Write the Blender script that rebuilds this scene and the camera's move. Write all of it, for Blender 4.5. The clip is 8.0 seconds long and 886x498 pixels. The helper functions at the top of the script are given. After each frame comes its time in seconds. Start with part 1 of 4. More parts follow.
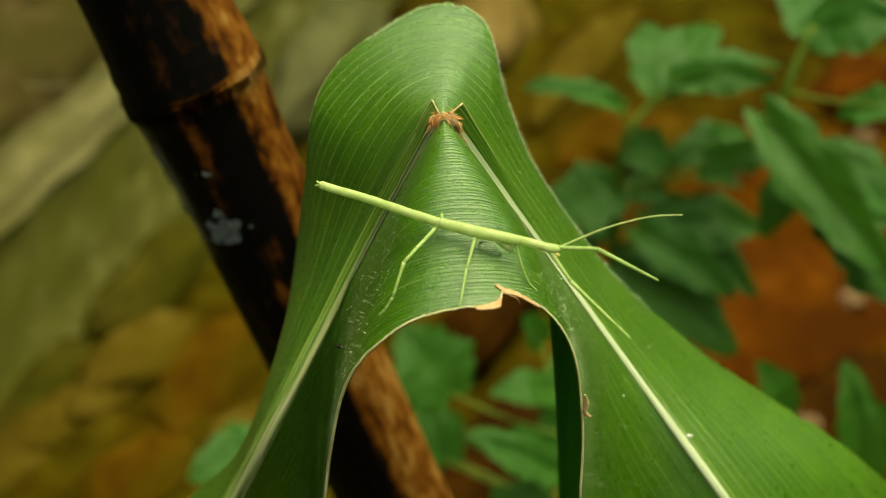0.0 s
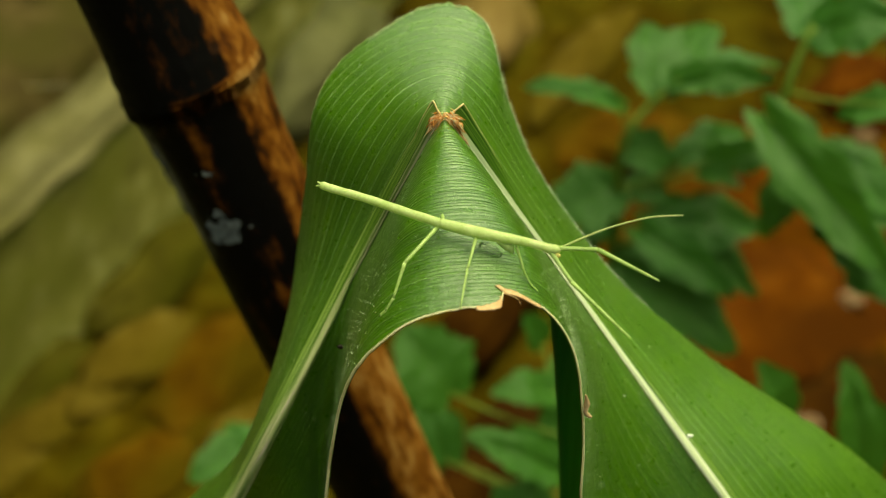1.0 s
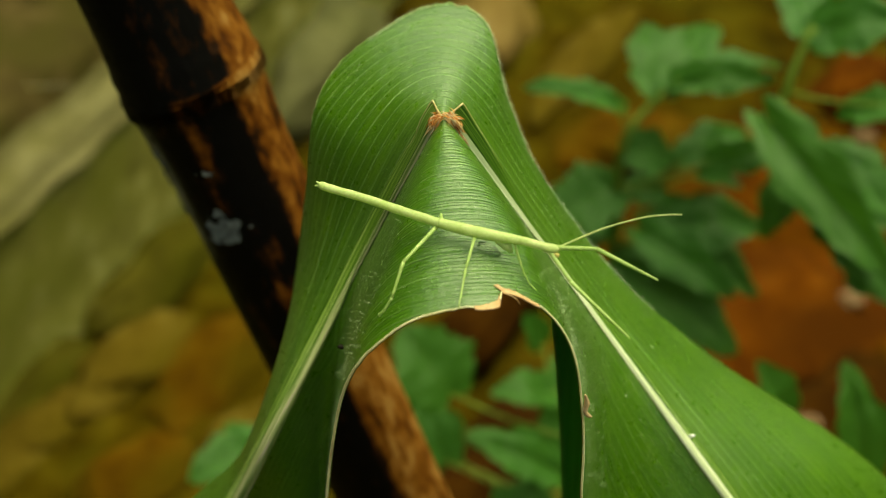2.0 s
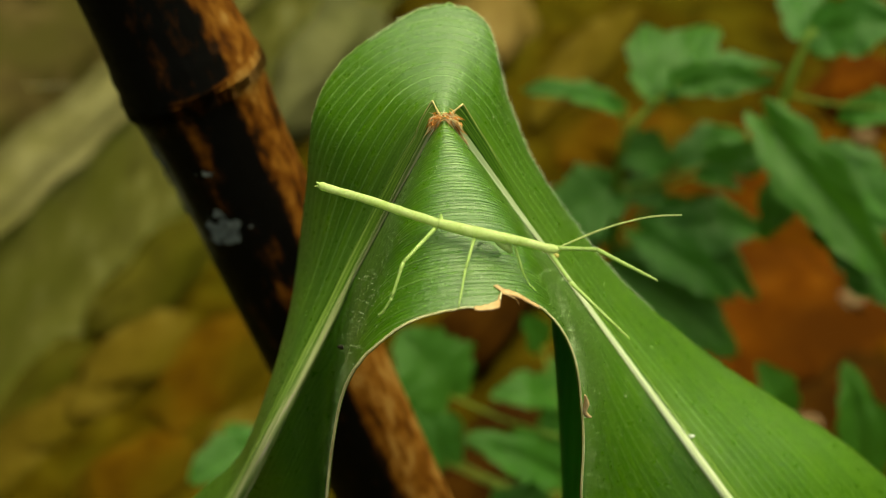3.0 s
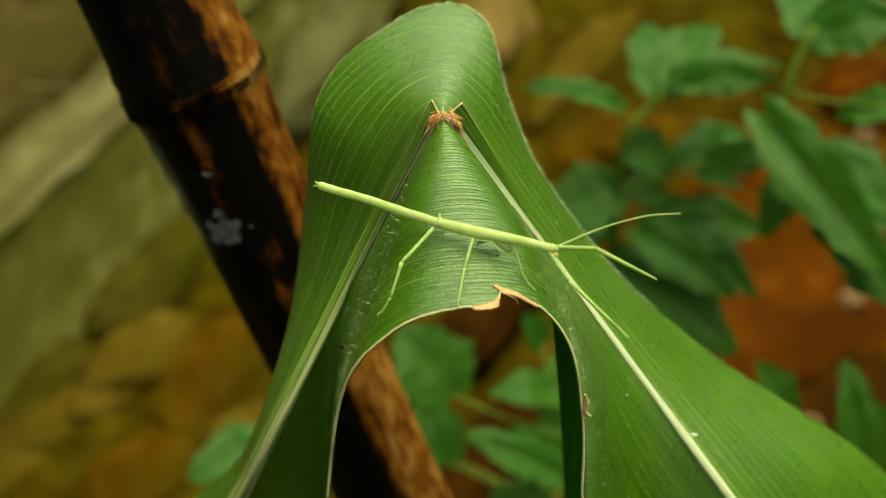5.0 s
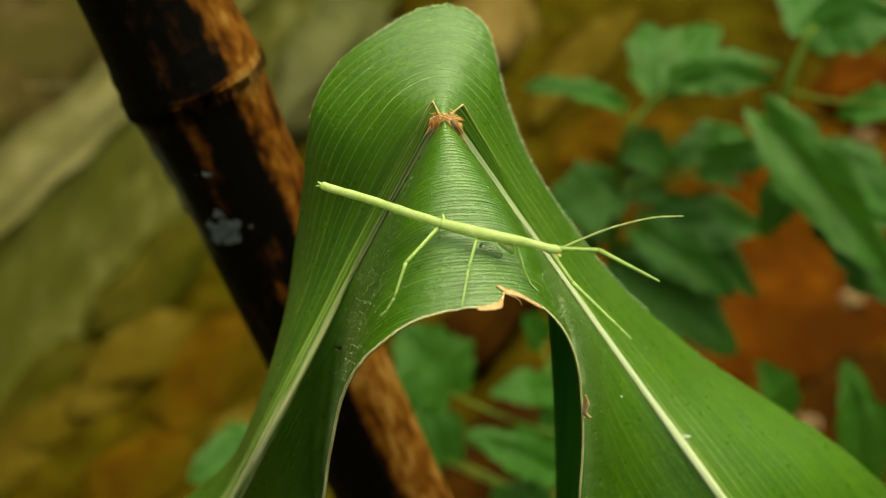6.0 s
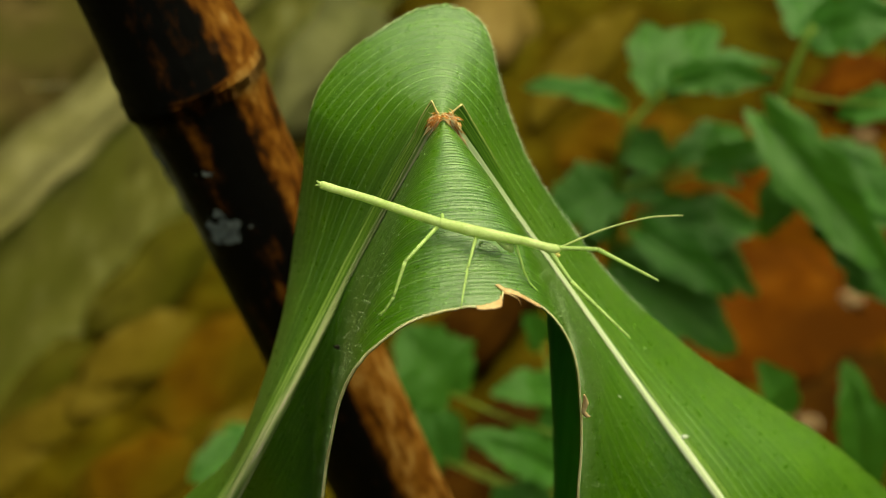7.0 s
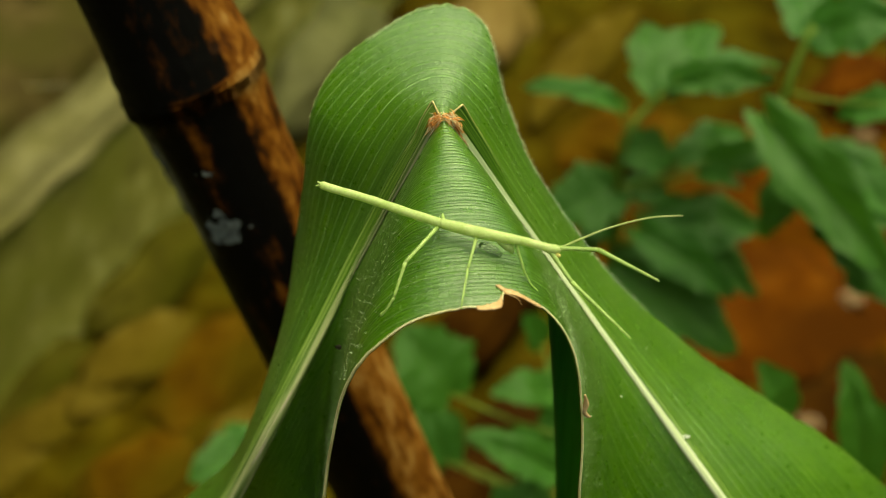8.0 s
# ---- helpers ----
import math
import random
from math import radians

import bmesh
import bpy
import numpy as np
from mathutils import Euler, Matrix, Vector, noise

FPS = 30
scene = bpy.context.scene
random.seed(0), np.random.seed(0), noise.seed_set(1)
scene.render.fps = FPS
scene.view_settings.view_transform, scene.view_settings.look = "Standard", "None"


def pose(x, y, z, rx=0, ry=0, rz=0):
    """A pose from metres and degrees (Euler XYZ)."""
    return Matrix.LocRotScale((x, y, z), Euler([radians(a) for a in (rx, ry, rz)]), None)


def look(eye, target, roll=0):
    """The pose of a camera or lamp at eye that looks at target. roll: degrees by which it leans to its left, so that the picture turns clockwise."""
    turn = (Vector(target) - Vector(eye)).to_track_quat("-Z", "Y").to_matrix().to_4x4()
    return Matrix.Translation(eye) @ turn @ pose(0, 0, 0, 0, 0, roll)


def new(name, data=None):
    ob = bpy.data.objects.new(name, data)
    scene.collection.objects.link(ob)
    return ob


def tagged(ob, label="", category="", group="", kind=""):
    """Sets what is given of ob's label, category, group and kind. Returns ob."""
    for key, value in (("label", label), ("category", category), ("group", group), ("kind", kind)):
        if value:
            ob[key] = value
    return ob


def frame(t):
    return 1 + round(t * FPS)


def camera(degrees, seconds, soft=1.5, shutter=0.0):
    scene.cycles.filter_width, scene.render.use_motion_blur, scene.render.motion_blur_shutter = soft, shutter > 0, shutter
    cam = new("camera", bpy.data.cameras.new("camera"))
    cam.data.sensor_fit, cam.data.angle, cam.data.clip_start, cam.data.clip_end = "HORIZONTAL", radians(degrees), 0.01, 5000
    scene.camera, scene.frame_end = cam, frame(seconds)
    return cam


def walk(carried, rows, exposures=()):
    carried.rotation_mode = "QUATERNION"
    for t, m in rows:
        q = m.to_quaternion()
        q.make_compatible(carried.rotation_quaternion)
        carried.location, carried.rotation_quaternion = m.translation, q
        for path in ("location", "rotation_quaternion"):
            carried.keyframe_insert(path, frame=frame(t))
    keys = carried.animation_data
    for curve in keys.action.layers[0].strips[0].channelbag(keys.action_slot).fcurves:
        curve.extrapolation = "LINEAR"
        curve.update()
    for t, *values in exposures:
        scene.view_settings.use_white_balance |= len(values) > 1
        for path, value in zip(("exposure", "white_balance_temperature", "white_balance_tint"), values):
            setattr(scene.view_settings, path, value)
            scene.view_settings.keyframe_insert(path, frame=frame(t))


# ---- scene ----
cam = camera(38.0, 8.0, soft=0.8)
EYE = (0.0, 0.0, 1.125)
VIEW = pose(*EYE, 50.0, 0, 0)
walk(cam, [(0.0, VIEW), (8.0, VIEW)], exposures=[(0.0, 0.42, 8900.0, -20.0), (8.0, 0.42, 8900.0, -20.0)])
cam.data.dof.use_dof = True
cam.data.dof.focus_distance = 0.292
cam.data.dof.aperture_fstop = 11.2

# overcast garden daylight
world = bpy.data.worlds.new("sky")
scene.world = world
world.use_nodes = True
wn = world.node_tree
sky = wn.nodes.new("ShaderNodeTexSky")
sky.sky_type, sky.sun_disc = "NISHITA", False
sky.sun_elevation, sky.sun_rotation = radians(73), radians(50)
sky.air_density, sky.dust_density = 0.6, 6.0
wn.links.new(sky.outputs[0], wn.nodes["Background"].inputs[0])
wn.nodes["Background"].inputs[1].default_value = 0.15

sun_data = bpy.data.lights.new("sun", "SUN")
sun_data.energy, sun_data.angle, sun_data.color = 2.85, radians(96), (1.0, 0.96, 0.83)
sun = new("sun", sun_data)
sun.matrix_basis = look((0.48, 0.66, 3.1), (0.0, 0.25, 0.9))


# ---- materials ----
def shader(name, rough=0.6, spec=0.5):
    m = bpy.data.materials.new(name)
    m.use_nodes = True
    b = m.node_tree.nodes["Principled BSDF"]
    b.inputs["Roughness"].default_value = rough
    b.inputs["Specular IOR Level"].default_value = spec
    return m, m.node_tree, b


def node(nt, kind, **values):
    n = nt.nodes.new(kind)
    for key, value in values.items():
        if key in n.inputs:
            n.inputs[key].default_value = value
    return n


def noise_tex(nt, scale, detail=4.0, rough=0.55, vec=None, distort=0.0):
    n = node(nt, "ShaderNodeTexNoise", Scale=scale, Detail=detail, Roughness=rough, Distortion=distort)
    if vec is None:
        vec = nt.nodes.new("ShaderNodeTexCoord").outputs["Object"]
    nt.links.new(vec, n.inputs["Vector"])
    return n.outputs[0]


def stretched(nt, sx, sy, sz):
    c = nt.nodes.new("ShaderNodeTexCoord")
    m = nt.nodes.new("ShaderNodeMapping")
    m.inputs["Scale"].default_value = (sx, sy, sz)
    nt.links.new(c.outputs["Object"], m.inputs["Vector"])
    return m.outputs[0]


def ramp(nt, fac, *stops):
    r = nt.nodes.new("ShaderNodeValToRGB")
    while len(r.color_ramp.elements) < len(stops):
        r.color_ramp.elements.new(0.5)
    for e, (p, c) in zip(r.color_ramp.elements, stops):
        e.position, e.color = p, (*c, 1.0)
    nt.links.new(fac, r.inputs[0])
    return r.outputs[0]


def mixed(nt, fac, a, b, mode="MIX"):
    n = nt.nodes.new("ShaderNodeMix")
    n.data_type, n.blend_type = "RGBA", mode
    for sock, v in ((n.inputs[0], fac), (n.inputs[6], a), (n.inputs[7], b)):
        if isinstance(v, (int, float)):
            sock.default_value = v
        elif isinstance(v, tuple):
            sock.default_value = (*v, 1.0)
        else:
            nt.links.new(v, sock)
    return n.outputs[2]


def calc(nt, op, a, b=0.0, c=0.0):
    n = nt.nodes.new("ShaderNodeMath")
    n.operation = op
    for sock, v in zip(n.inputs, (a, b, c)):
        if isinstance(v, (int, float)):
            sock.default_value = v
        else:
            nt.links.new(v, sock)
    return n.outputs[0]


def bumped(nt, b, height, strength, distance):
    n = node(nt, "ShaderNodeBump", Strength=strength, Distance=distance)
    nt.links.new(height, n.inputs["Height"])
    nt.links.new(n.outputs[0], b.inputs["Normal"])


def thin_leaf(nt, b, colour, amount):
    """Lets some light through a leaf."""
    tr = nt.nodes.new("ShaderNodeBsdfTranslucent")
    mx = nt.nodes.new("ShaderNodeMixShader")
    mx.inputs[0].default_value = amount
    nt.links.new(colour, tr.inputs[0])
    out = nt.nodes["Material Output"]
    nt.links.new(b.outputs[0], mx.inputs[1])
    nt.links.new(tr.outputs[0], mx.inputs[2])
    nt.links.new(mx.outputs[0], out.inputs[0])


def maize_material():
    """Blade with parallel veins; the UV map holds millimetres across and along the blade, in hundreds."""
    m, nt, b = shader("maize_blade", 0.36, 0.88)
    uv = nt.nodes.new("ShaderNodeUVMap")
    sep = nt.nodes.new("ShaderNodeSeparateXYZ")
    nt.links.new(uv.outputs[0], sep.inputs[0])
    across = calc(nt, "MULTIPLY", sep.outputs[0], 100.0)
    streak = nt.nodes.new("ShaderNodeMapping")
    streak.inputs["Scale"].default_value = (60, 2.0, 1)
    nt.links.new(uv.outputs[0], streak.inputs[0])
    s = noise_tex(nt, 1.0, 3, 0.6, streak.outputs[0])
    cloud = noise_tex(nt, 45.0, 4, 0.6)
    lanes = nt.nodes.new("ShaderNodeMapping")
    lanes.inputs["Scale"].default_value = (26, 0.35, 1)
    nt.links.new(uv.outputs[0], lanes.inputs[0])
    lane = noise_tex(nt, 1.0, 3, 0.6, lanes.outputs[0])
    wob = calc(nt, "MULTIPLY_ADD", lane, 2.2, calc(nt, "MULTIPLY_ADD", cloud, 0.25, across))
    # main veins about 3 mm apart, with fine ridges between them, deeper on the inner half
    main = calc(nt, "PINGPONG", wob, 1.5)
    vein = nt.nodes.new("ShaderNodeMapRange")
    vein.interpolation_type = "SMOOTHSTEP"
    for i, v in ((1, 0.17), (2, 0.03), (3, 0.0), (4, 1.0)):
        vein.inputs[i].default_value = v
    nt.links.new(main, vein.inputs[0])
    fine = calc(nt, "MULTIPLY", calc(nt, "PINGPONG", wob, 0.50), 2.0)
    patchy = noise_tex(nt, 160.0, 3, 0.6)
    groove = calc(nt, "MULTIPLY", calc(nt, "POWER", fine, 3.0), calc(nt, "MULTIPLY_ADD", patchy, 1.6, -0.25))
    inner = calc(nt, "LESS_THAN", across, 0.0)
    fade = nt.nodes.new("ShaderNodeMapRange")
    fade.interpolation_type = "SMOOTHSTEP"
    for i, v in ((1, 0.20), (2, 0.75), (3, 0.18), (4, 0.12)):
        fade.inputs[i].default_value = v
    nt.links.new(calc(nt, "ABSOLUTE", sep.outputs[1]), fade.inputs[0])
    depth = calc(nt, "MULTIPLY_ADD", inner, fade.outputs[0], 0.20)
    # pale ribs crowd beside the midrib
    beside = calc(nt, "MULTIPLY", calc(nt, "POWER", 2.7, calc(nt, "MULTIPLY", across, -0.22)), calc(nt, "GREATER_THAN", across, 0.0))
    crowd = calc(nt, "MULTIPLY", calc(nt, "PINGPONG", wob, 0.45), 1 / 0.45)
    cells, specks = noise_tex(nt, 420.0, 3, 0.6), noise_tex(nt, 1900.0, 2, 0.7)
    base = ramp(nt, cloud, (0.25, (0.030, 0.104, 0.002)), (0.55, (0.062, 0.170, 0.004)), (0.8, (0.108, 0.236, 0.008)))
    base = mixed(nt, calc(nt, "MULTIPLY", s, 0.45), base, (0.15, 0.27, 0.015))
    base = mixed(nt, calc(nt, "MULTIPLY", ramp(nt, lane, (0.36, (0, 0, 0)), (0.64, (1, 1, 1))), 0.50), base, (0.020, 0.082, 0.002))
    base = mixed(nt, calc(nt, "MULTIPLY", cells, 0.55), base, (0.014, 0.072, 0.002))
    base = mixed(nt, calc(nt, "MULTIPLY", groove, depth), base, (0.012, 0.065, 0.002))
    base = mixed(nt, calc(nt, "MULTIPLY", calc(nt, "MULTIPLY", crowd, beside), 0.55), base, (0.34, 0.48, 0.15))
    dots = ramp(nt, specks, (0.61, (0, 0, 0)), (0.70, (1, 1, 1)))
    base = mixed(nt, calc(nt, "MULTIPLY", dots, 0.5), base, (0.24, 0.44, 0.11))
    broken = calc(nt, "MULTIPLY", vein.outputs[0], calc(nt, "MULTIPLY_ADD", s, 2.0, -0.15))
    colour = mixed(nt, calc(nt, "MULTIPLY", broken, calc(nt, "MULTIPLY_ADD", inner, -0.34, calc(nt, "MULTIPLY_ADD", fade.outputs[0], -0.5, 0.70))), base, (0.36, 0.57, 0.22))
    nt.links.new(colour, b.inputs["Base Color"])
    nt.links.new(calc(nt, "MULTIPLY_ADD", cells, 0.26, 0.18), b.inputs["Roughness"])
    relief = calc(nt, "ADD", calc(nt, "MULTIPLY", groove, calc(nt, "MULTIPLY", depth, -0.95)), calc(nt, "MULTIPLY", vein.outputs[0], 0.45))
    relief = calc(nt, "ADD", relief, calc(nt, "MULTIPLY", s, 0.5))
    relief = calc(nt, "ADD", relief, calc(nt, "MULTIPLY_ADD", cells, 0.6, calc(nt, "MULTIPLY", specks, 0.4)))
    bumped(nt, b, relief, 1.0, 0.00042)
    thin_leaf(nt, b, mixed(nt, 0.5, colour, (0.10, 0.30, 0.01)), 0.07)
    return m


def streaked(name, across, along, rough, *stops):
    """Lengthwise streaks; the UV map holds centimetres across and decimetres along."""
    m, nt, b = shader(name, rough, 0.35)
    uv = nt.nodes.new("ShaderNodeUVMap")
    layers = []
    for k, l in ((across, along), (across * 2.7, along * 5.0)):
        mp = nt.nodes.new("ShaderNodeMapping")
        mp.inputs["Scale"].default_value = (k, l, 1)
        nt.links.new(uv.outputs[0], mp.inputs[0])
        layers.append(noise_tex(nt, 1.0, 3, 0.6, mp.outputs[0]))
    f = calc(nt, "MULTIPLY_ADD", layers[0], 0.68, calc(nt, "MULTIPLY", layers[1], 0.32))
    c = ramp(nt, f, *stops)
    nt.links.new(c, b.inputs["Base Color"])
    bumped(nt, b, f, 0.7, 0.0004)
    thin_leaf(nt, b, c, 0.12)
    return m


def plain(name, a, b_, scale, rough=0.6, spec=0.4, bump=0.0, dist=0.001, vec=None, through_light=0.0):
    """A surface that varies between two colours at two scales."""
    m, nt, b = shader(name, rough, spec)
    v = stretched(nt, *vec) if vec else None
    n1, n2 = noise_tex(nt, scale, 5, 0.6, v), noise_tex(nt, scale * 5.3, 4, 0.6, v)
    f = calc(nt, "MULTIPLY_ADD", n2, 0.4, calc(nt, "MULTIPLY", n1, 0.6))
    c = ramp(nt, f, (0.34, a), (0.64, b_))
    nt.links.new(c, b.inputs["Base Color"])
    if bump:
        bumped(nt, b, f, bump, dist)
    if through_light:
        thin_leaf(nt, b, c, through_light)
    return m


def tomato_material():
    """Leaflet of unit size, x across and y along: pale midrib and side veins, cushioned between them."""
    m, nt, b = shader("tomato_leaf", 0.46, 0.32)
    sep = nt.nodes.new("ShaderNodeSeparateXYZ")
    nt.links.new(nt.nodes.new("ShaderNodeTexCoord").outputs["Object"], sep.inputs[0])
    side = calc(nt, "ABSOLUTE", sep.outputs[0])
    n1, n2 = noise_tex(nt, 3.2, 4), noise_tex(nt, 17.0, 4)
    slant = calc(nt, "SUBTRACT", sep.outputs[1], calc(nt, "MULTIPLY", side, 0.75))
    lateral = calc(nt, "PINGPONG", calc(nt, "MULTIPLY_ADD", n1, 0.05, slant), 0.075)
    vein = nt.nodes.new("ShaderNodeMapRange")
    vein.interpolation_type = "SMOOTHSTEP"
    nt.links.new(calc(nt, "MINIMUM", calc(nt, "MULTIPLY", side, 0.8), lateral), vein.inputs[0])
    for i, v in ((1, 0.0), (2, 0.016), (3, 1.0), (4, 0.0)):
        vein.inputs[i].default_value = v
    tint = nt.nodes.new("ShaderNodeObjectInfo").outputs["Random"]
    c = ramp(nt, calc(nt, "MULTIPLY_ADD", n2, 0.4, calc(nt, "MULTIPLY", n1, 0.6)), (0.34, (0.027, 0.114, 0.013)), (0.64, (0.060, 0.198, 0.030)))
    c = mixed(nt, calc(nt, "MULTIPLY", tint, 0.35), c, (0.065, 0.16, 0.012))
    c = mixed(nt, calc(nt, "MULTIPLY", vein.outputs[0], 0.40), c, (0.11, 0.22, 0.045))
    nt.links.new(c, b.inputs["Base Color"])
    puff = calc(nt, "MULTIPLY_ADD", n2, 0.3, calc(nt, "MULTIPLY", vein.outputs[0], -0.8))
    bumped(nt, b, puff, 0.4, 0.002)
    thin_leaf(nt, b, mixed(nt, 0.5, c, (0.09, 0.24, 0.02)), 0.45)
    return m


def fibre_material():
    """Torn fibres, each of its own shade from rust to cream."""
    m, nt, b = shader("torn_fibre", 0.75, 0.2)
    f = calc(nt, "MULTIPLY_ADD", noise_tex(nt, 500.0, 3), 0.5, calc(nt, "MULTIPLY_ADD", nt.nodes.new("ShaderNodeNewGeometry").outputs["Random Per Island"], 0.8, -0.2))
    c = ramp(nt, f, (0.08, (0.46, 0.15, 0.03)), (0.34, (0.88, 0.40, 0.10)), (0.58, (0.93, 0.70, 0.38)), (0.82, (0.96, 0.92, 0.74)))
    nt.links.new(c, b.inputs["Base Color"])
    thin_leaf(nt, b, c, 0.45)
    return m


MAIZE = maize_material()
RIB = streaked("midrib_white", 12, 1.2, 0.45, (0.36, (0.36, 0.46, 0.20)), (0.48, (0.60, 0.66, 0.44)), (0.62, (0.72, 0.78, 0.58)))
# same tissue in two tones: left slope lightened against its shade, right band darkened
RIB_SHADE_SIDE = streaked("midrib_shade_side", 17, 0.8, 0.5, (0.41, (0.08, 0.16, 0.025)), (0.49, (0.36, 0.43, 0.18)), (0.55, (0.52, 0.47, 0.34)), (0.63, (0.78, 0.80, 0.58)))
BAND_SHADE_SIDE = streaked("ribbed_band_shade_side", 16, 0.4, 0.45, (0.42, (0.035, 0.11, 0.006)), (0.49, (0.11, 0.22, 0.02)), (0.55, (0.30, 0.43, 0.11)), (0.62, (0.62, 0.71, 0.38)))
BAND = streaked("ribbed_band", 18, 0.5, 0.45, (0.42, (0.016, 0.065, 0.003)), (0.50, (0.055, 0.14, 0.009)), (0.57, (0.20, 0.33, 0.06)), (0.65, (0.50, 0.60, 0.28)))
HAIR = plain("pale_hair", (0.46, 0.60, 0.34), (0.66, 0.76, 0.54), 200.0, 0.5)
FLUFF = plain("white_fluff", (0.70, 0.74, 0.66), (0.88, 0.90, 0.84), 900.0, 0.9, 0.2)
DRY = plain("dry_leaf_edge", (0.36, 0.19, 0.08), (0.64, 0.45, 0.26), 260.0, 0.8, 0.2, 0.4, 0.0003)
FIBRE = fibre_material()
INSECT = plain("insect_green", (0.47, 0.60, 0.19), (0.67, 0.77, 0.37), 320.0, 0.48, 0.35, 0.3, 0.0002, None, 0.38)
LIMB = plain("insect_limb_green", (0.38, 0.54, 0.15), (0.55, 0.69, 0.27), 320.0, 0.45, 0.4, 0.2, 0.0002, None, 0.38)
TOMATO = tomato_material()
STEM = plain("tomato_stem", (0.14, 0.24, 0.03), (0.22, 0.33, 0.065), 60.0, 0.6, 0.2, 0.0, 0.001, None, 0.25)
MOULD_SHEEN = plain("bamboo_mould_sheen", (0.012, 0.013, 0.014), (0.20, 0.225, 0.25), 300.0, 0.75, 0.3, 0.6, 0.001)


# ---- mesh helpers ----
def smooth(a, b, x):
    u = min(1.0, max(0.0, (x - a) / (b - a)))
    return u * u * (3 - 2 * u)


def curve_at(keys, x):
    """Smooth value at x of a function given by (x, value) keys."""
    if x <= keys[0][0]:
        return keys[0][1]
    for i in range(len(keys) - 1):
        (a, p), (b, q) = keys[i], keys[i + 1]
        if x <= b:
            m0 = (q - keys[i - 1][1]) / (b - keys[i - 1][0]) if i else (q - p) / (b - a)
            m1 = (keys[i + 2][1] - p) / (keys[i + 2][0] - a) if i + 2 < len(keys) else (q - p) / (b - a)
            u, w = (x - a) / (b - a), b - a
            return ((2 * u**3 - 3 * u * u + 1) * p + (u**3 - 2 * u * u + u) * w * m0
                    + (3 * u * u - 2 * u**3) * q + (u**3 - u * u) * w * m1)
    return keys[-1][1]


def part(name, bm, material, parent, label="", smooth_faces=True):
    me = bpy.data.meshes.new(name)
    bm.normal_update()
    if smooth_faces:
        for f in bm.faces:
            f.smooth = True
    bm.to_mesh(me)
    bm.free()
    me.materials.append(material)
    ob = new(name, me)
    ob.parent = parent
    if label:
        ob["label"] = label
    return ob


def spline(points, steps):
    """Smooth points through the given ones, each a Vector."""
    ps = [Vector(p) for p in points]
    out = []
    for i in range(len(ps) - 1):
        a, b, c, d = ps[max(0, i - 1)], ps[i], ps[i + 1], ps[min(len(ps) - 1, i + 2)]
        for j in range(steps):
            u = j / steps
            out.append(0.5 * (2 * b + (c - a) * u + (2 * a - 5 * b + 4 * c - d) * u * u + (3 * b - a - 3 * c + d) * u**3))
    return out + [ps[-1]]


def tube(bm, line, radii, sides=8):
    """A closed tube along a line; radii are spread evenly over its length."""
    uvl = bm.loops.layers.uv.verify()
    rings, n = [], len(line)
    side = None
    for i, p in enumerate(line):
        d = (line[min(i + 1, n - 1)] - line[max(i - 1, 0)]).normalized()
        side = d.orthogonal().normalized() if side is None else (side - d * side.dot(d)).normalized()
        up = d.cross(side)
        f = i / (n - 1) * (len(radii) - 1)
        k = min(int(f), len(radii) - 2)
        r = radii[k] + (radii[k + 1] - radii[k]) * (f - k)
        rings.append([bm.verts.new(p + r * (side * math.cos(2 * math.pi * j / sides) + up * math.sin(2 * math.pi * j / sides)))
                      for j in range(sides)])
    for i in range(n - 1):
        for j in range(sides):
            f = bm.faces.new((rings[i][j], rings[i][(j + 1) % sides], rings[i + 1][(j + 1) % sides], rings[i + 1][j]))
            for l, (x, y) in zip(f.loops, ((j, i), (j + 1, i), (j + 1, i + 1), (j, i + 1))):
                l[uvl].uv = (x / sides, y / n)
    bm.faces.new(list(reversed(rings[0])))
    bm.faces.new(rings[-1])
    return rings


# ---- ground, raised bed and soil ----
def ground_height(x, y):
    near = math.exp(-((x / 1.8) ** 2 + ((y - 1.25) / 1.8) ** 2))
    p = Vector((x * 9, y * 9, 0.3))
    q = Vector((x * 34, y * 34, 1.7))
    r = Vector((x * 17, y * 17, 4.1))
    return near * (0.018 * noise.noise(p) + 0.018 * abs(noise.noise(r)) + 0.012 * noise.noise(q)) - 0.014


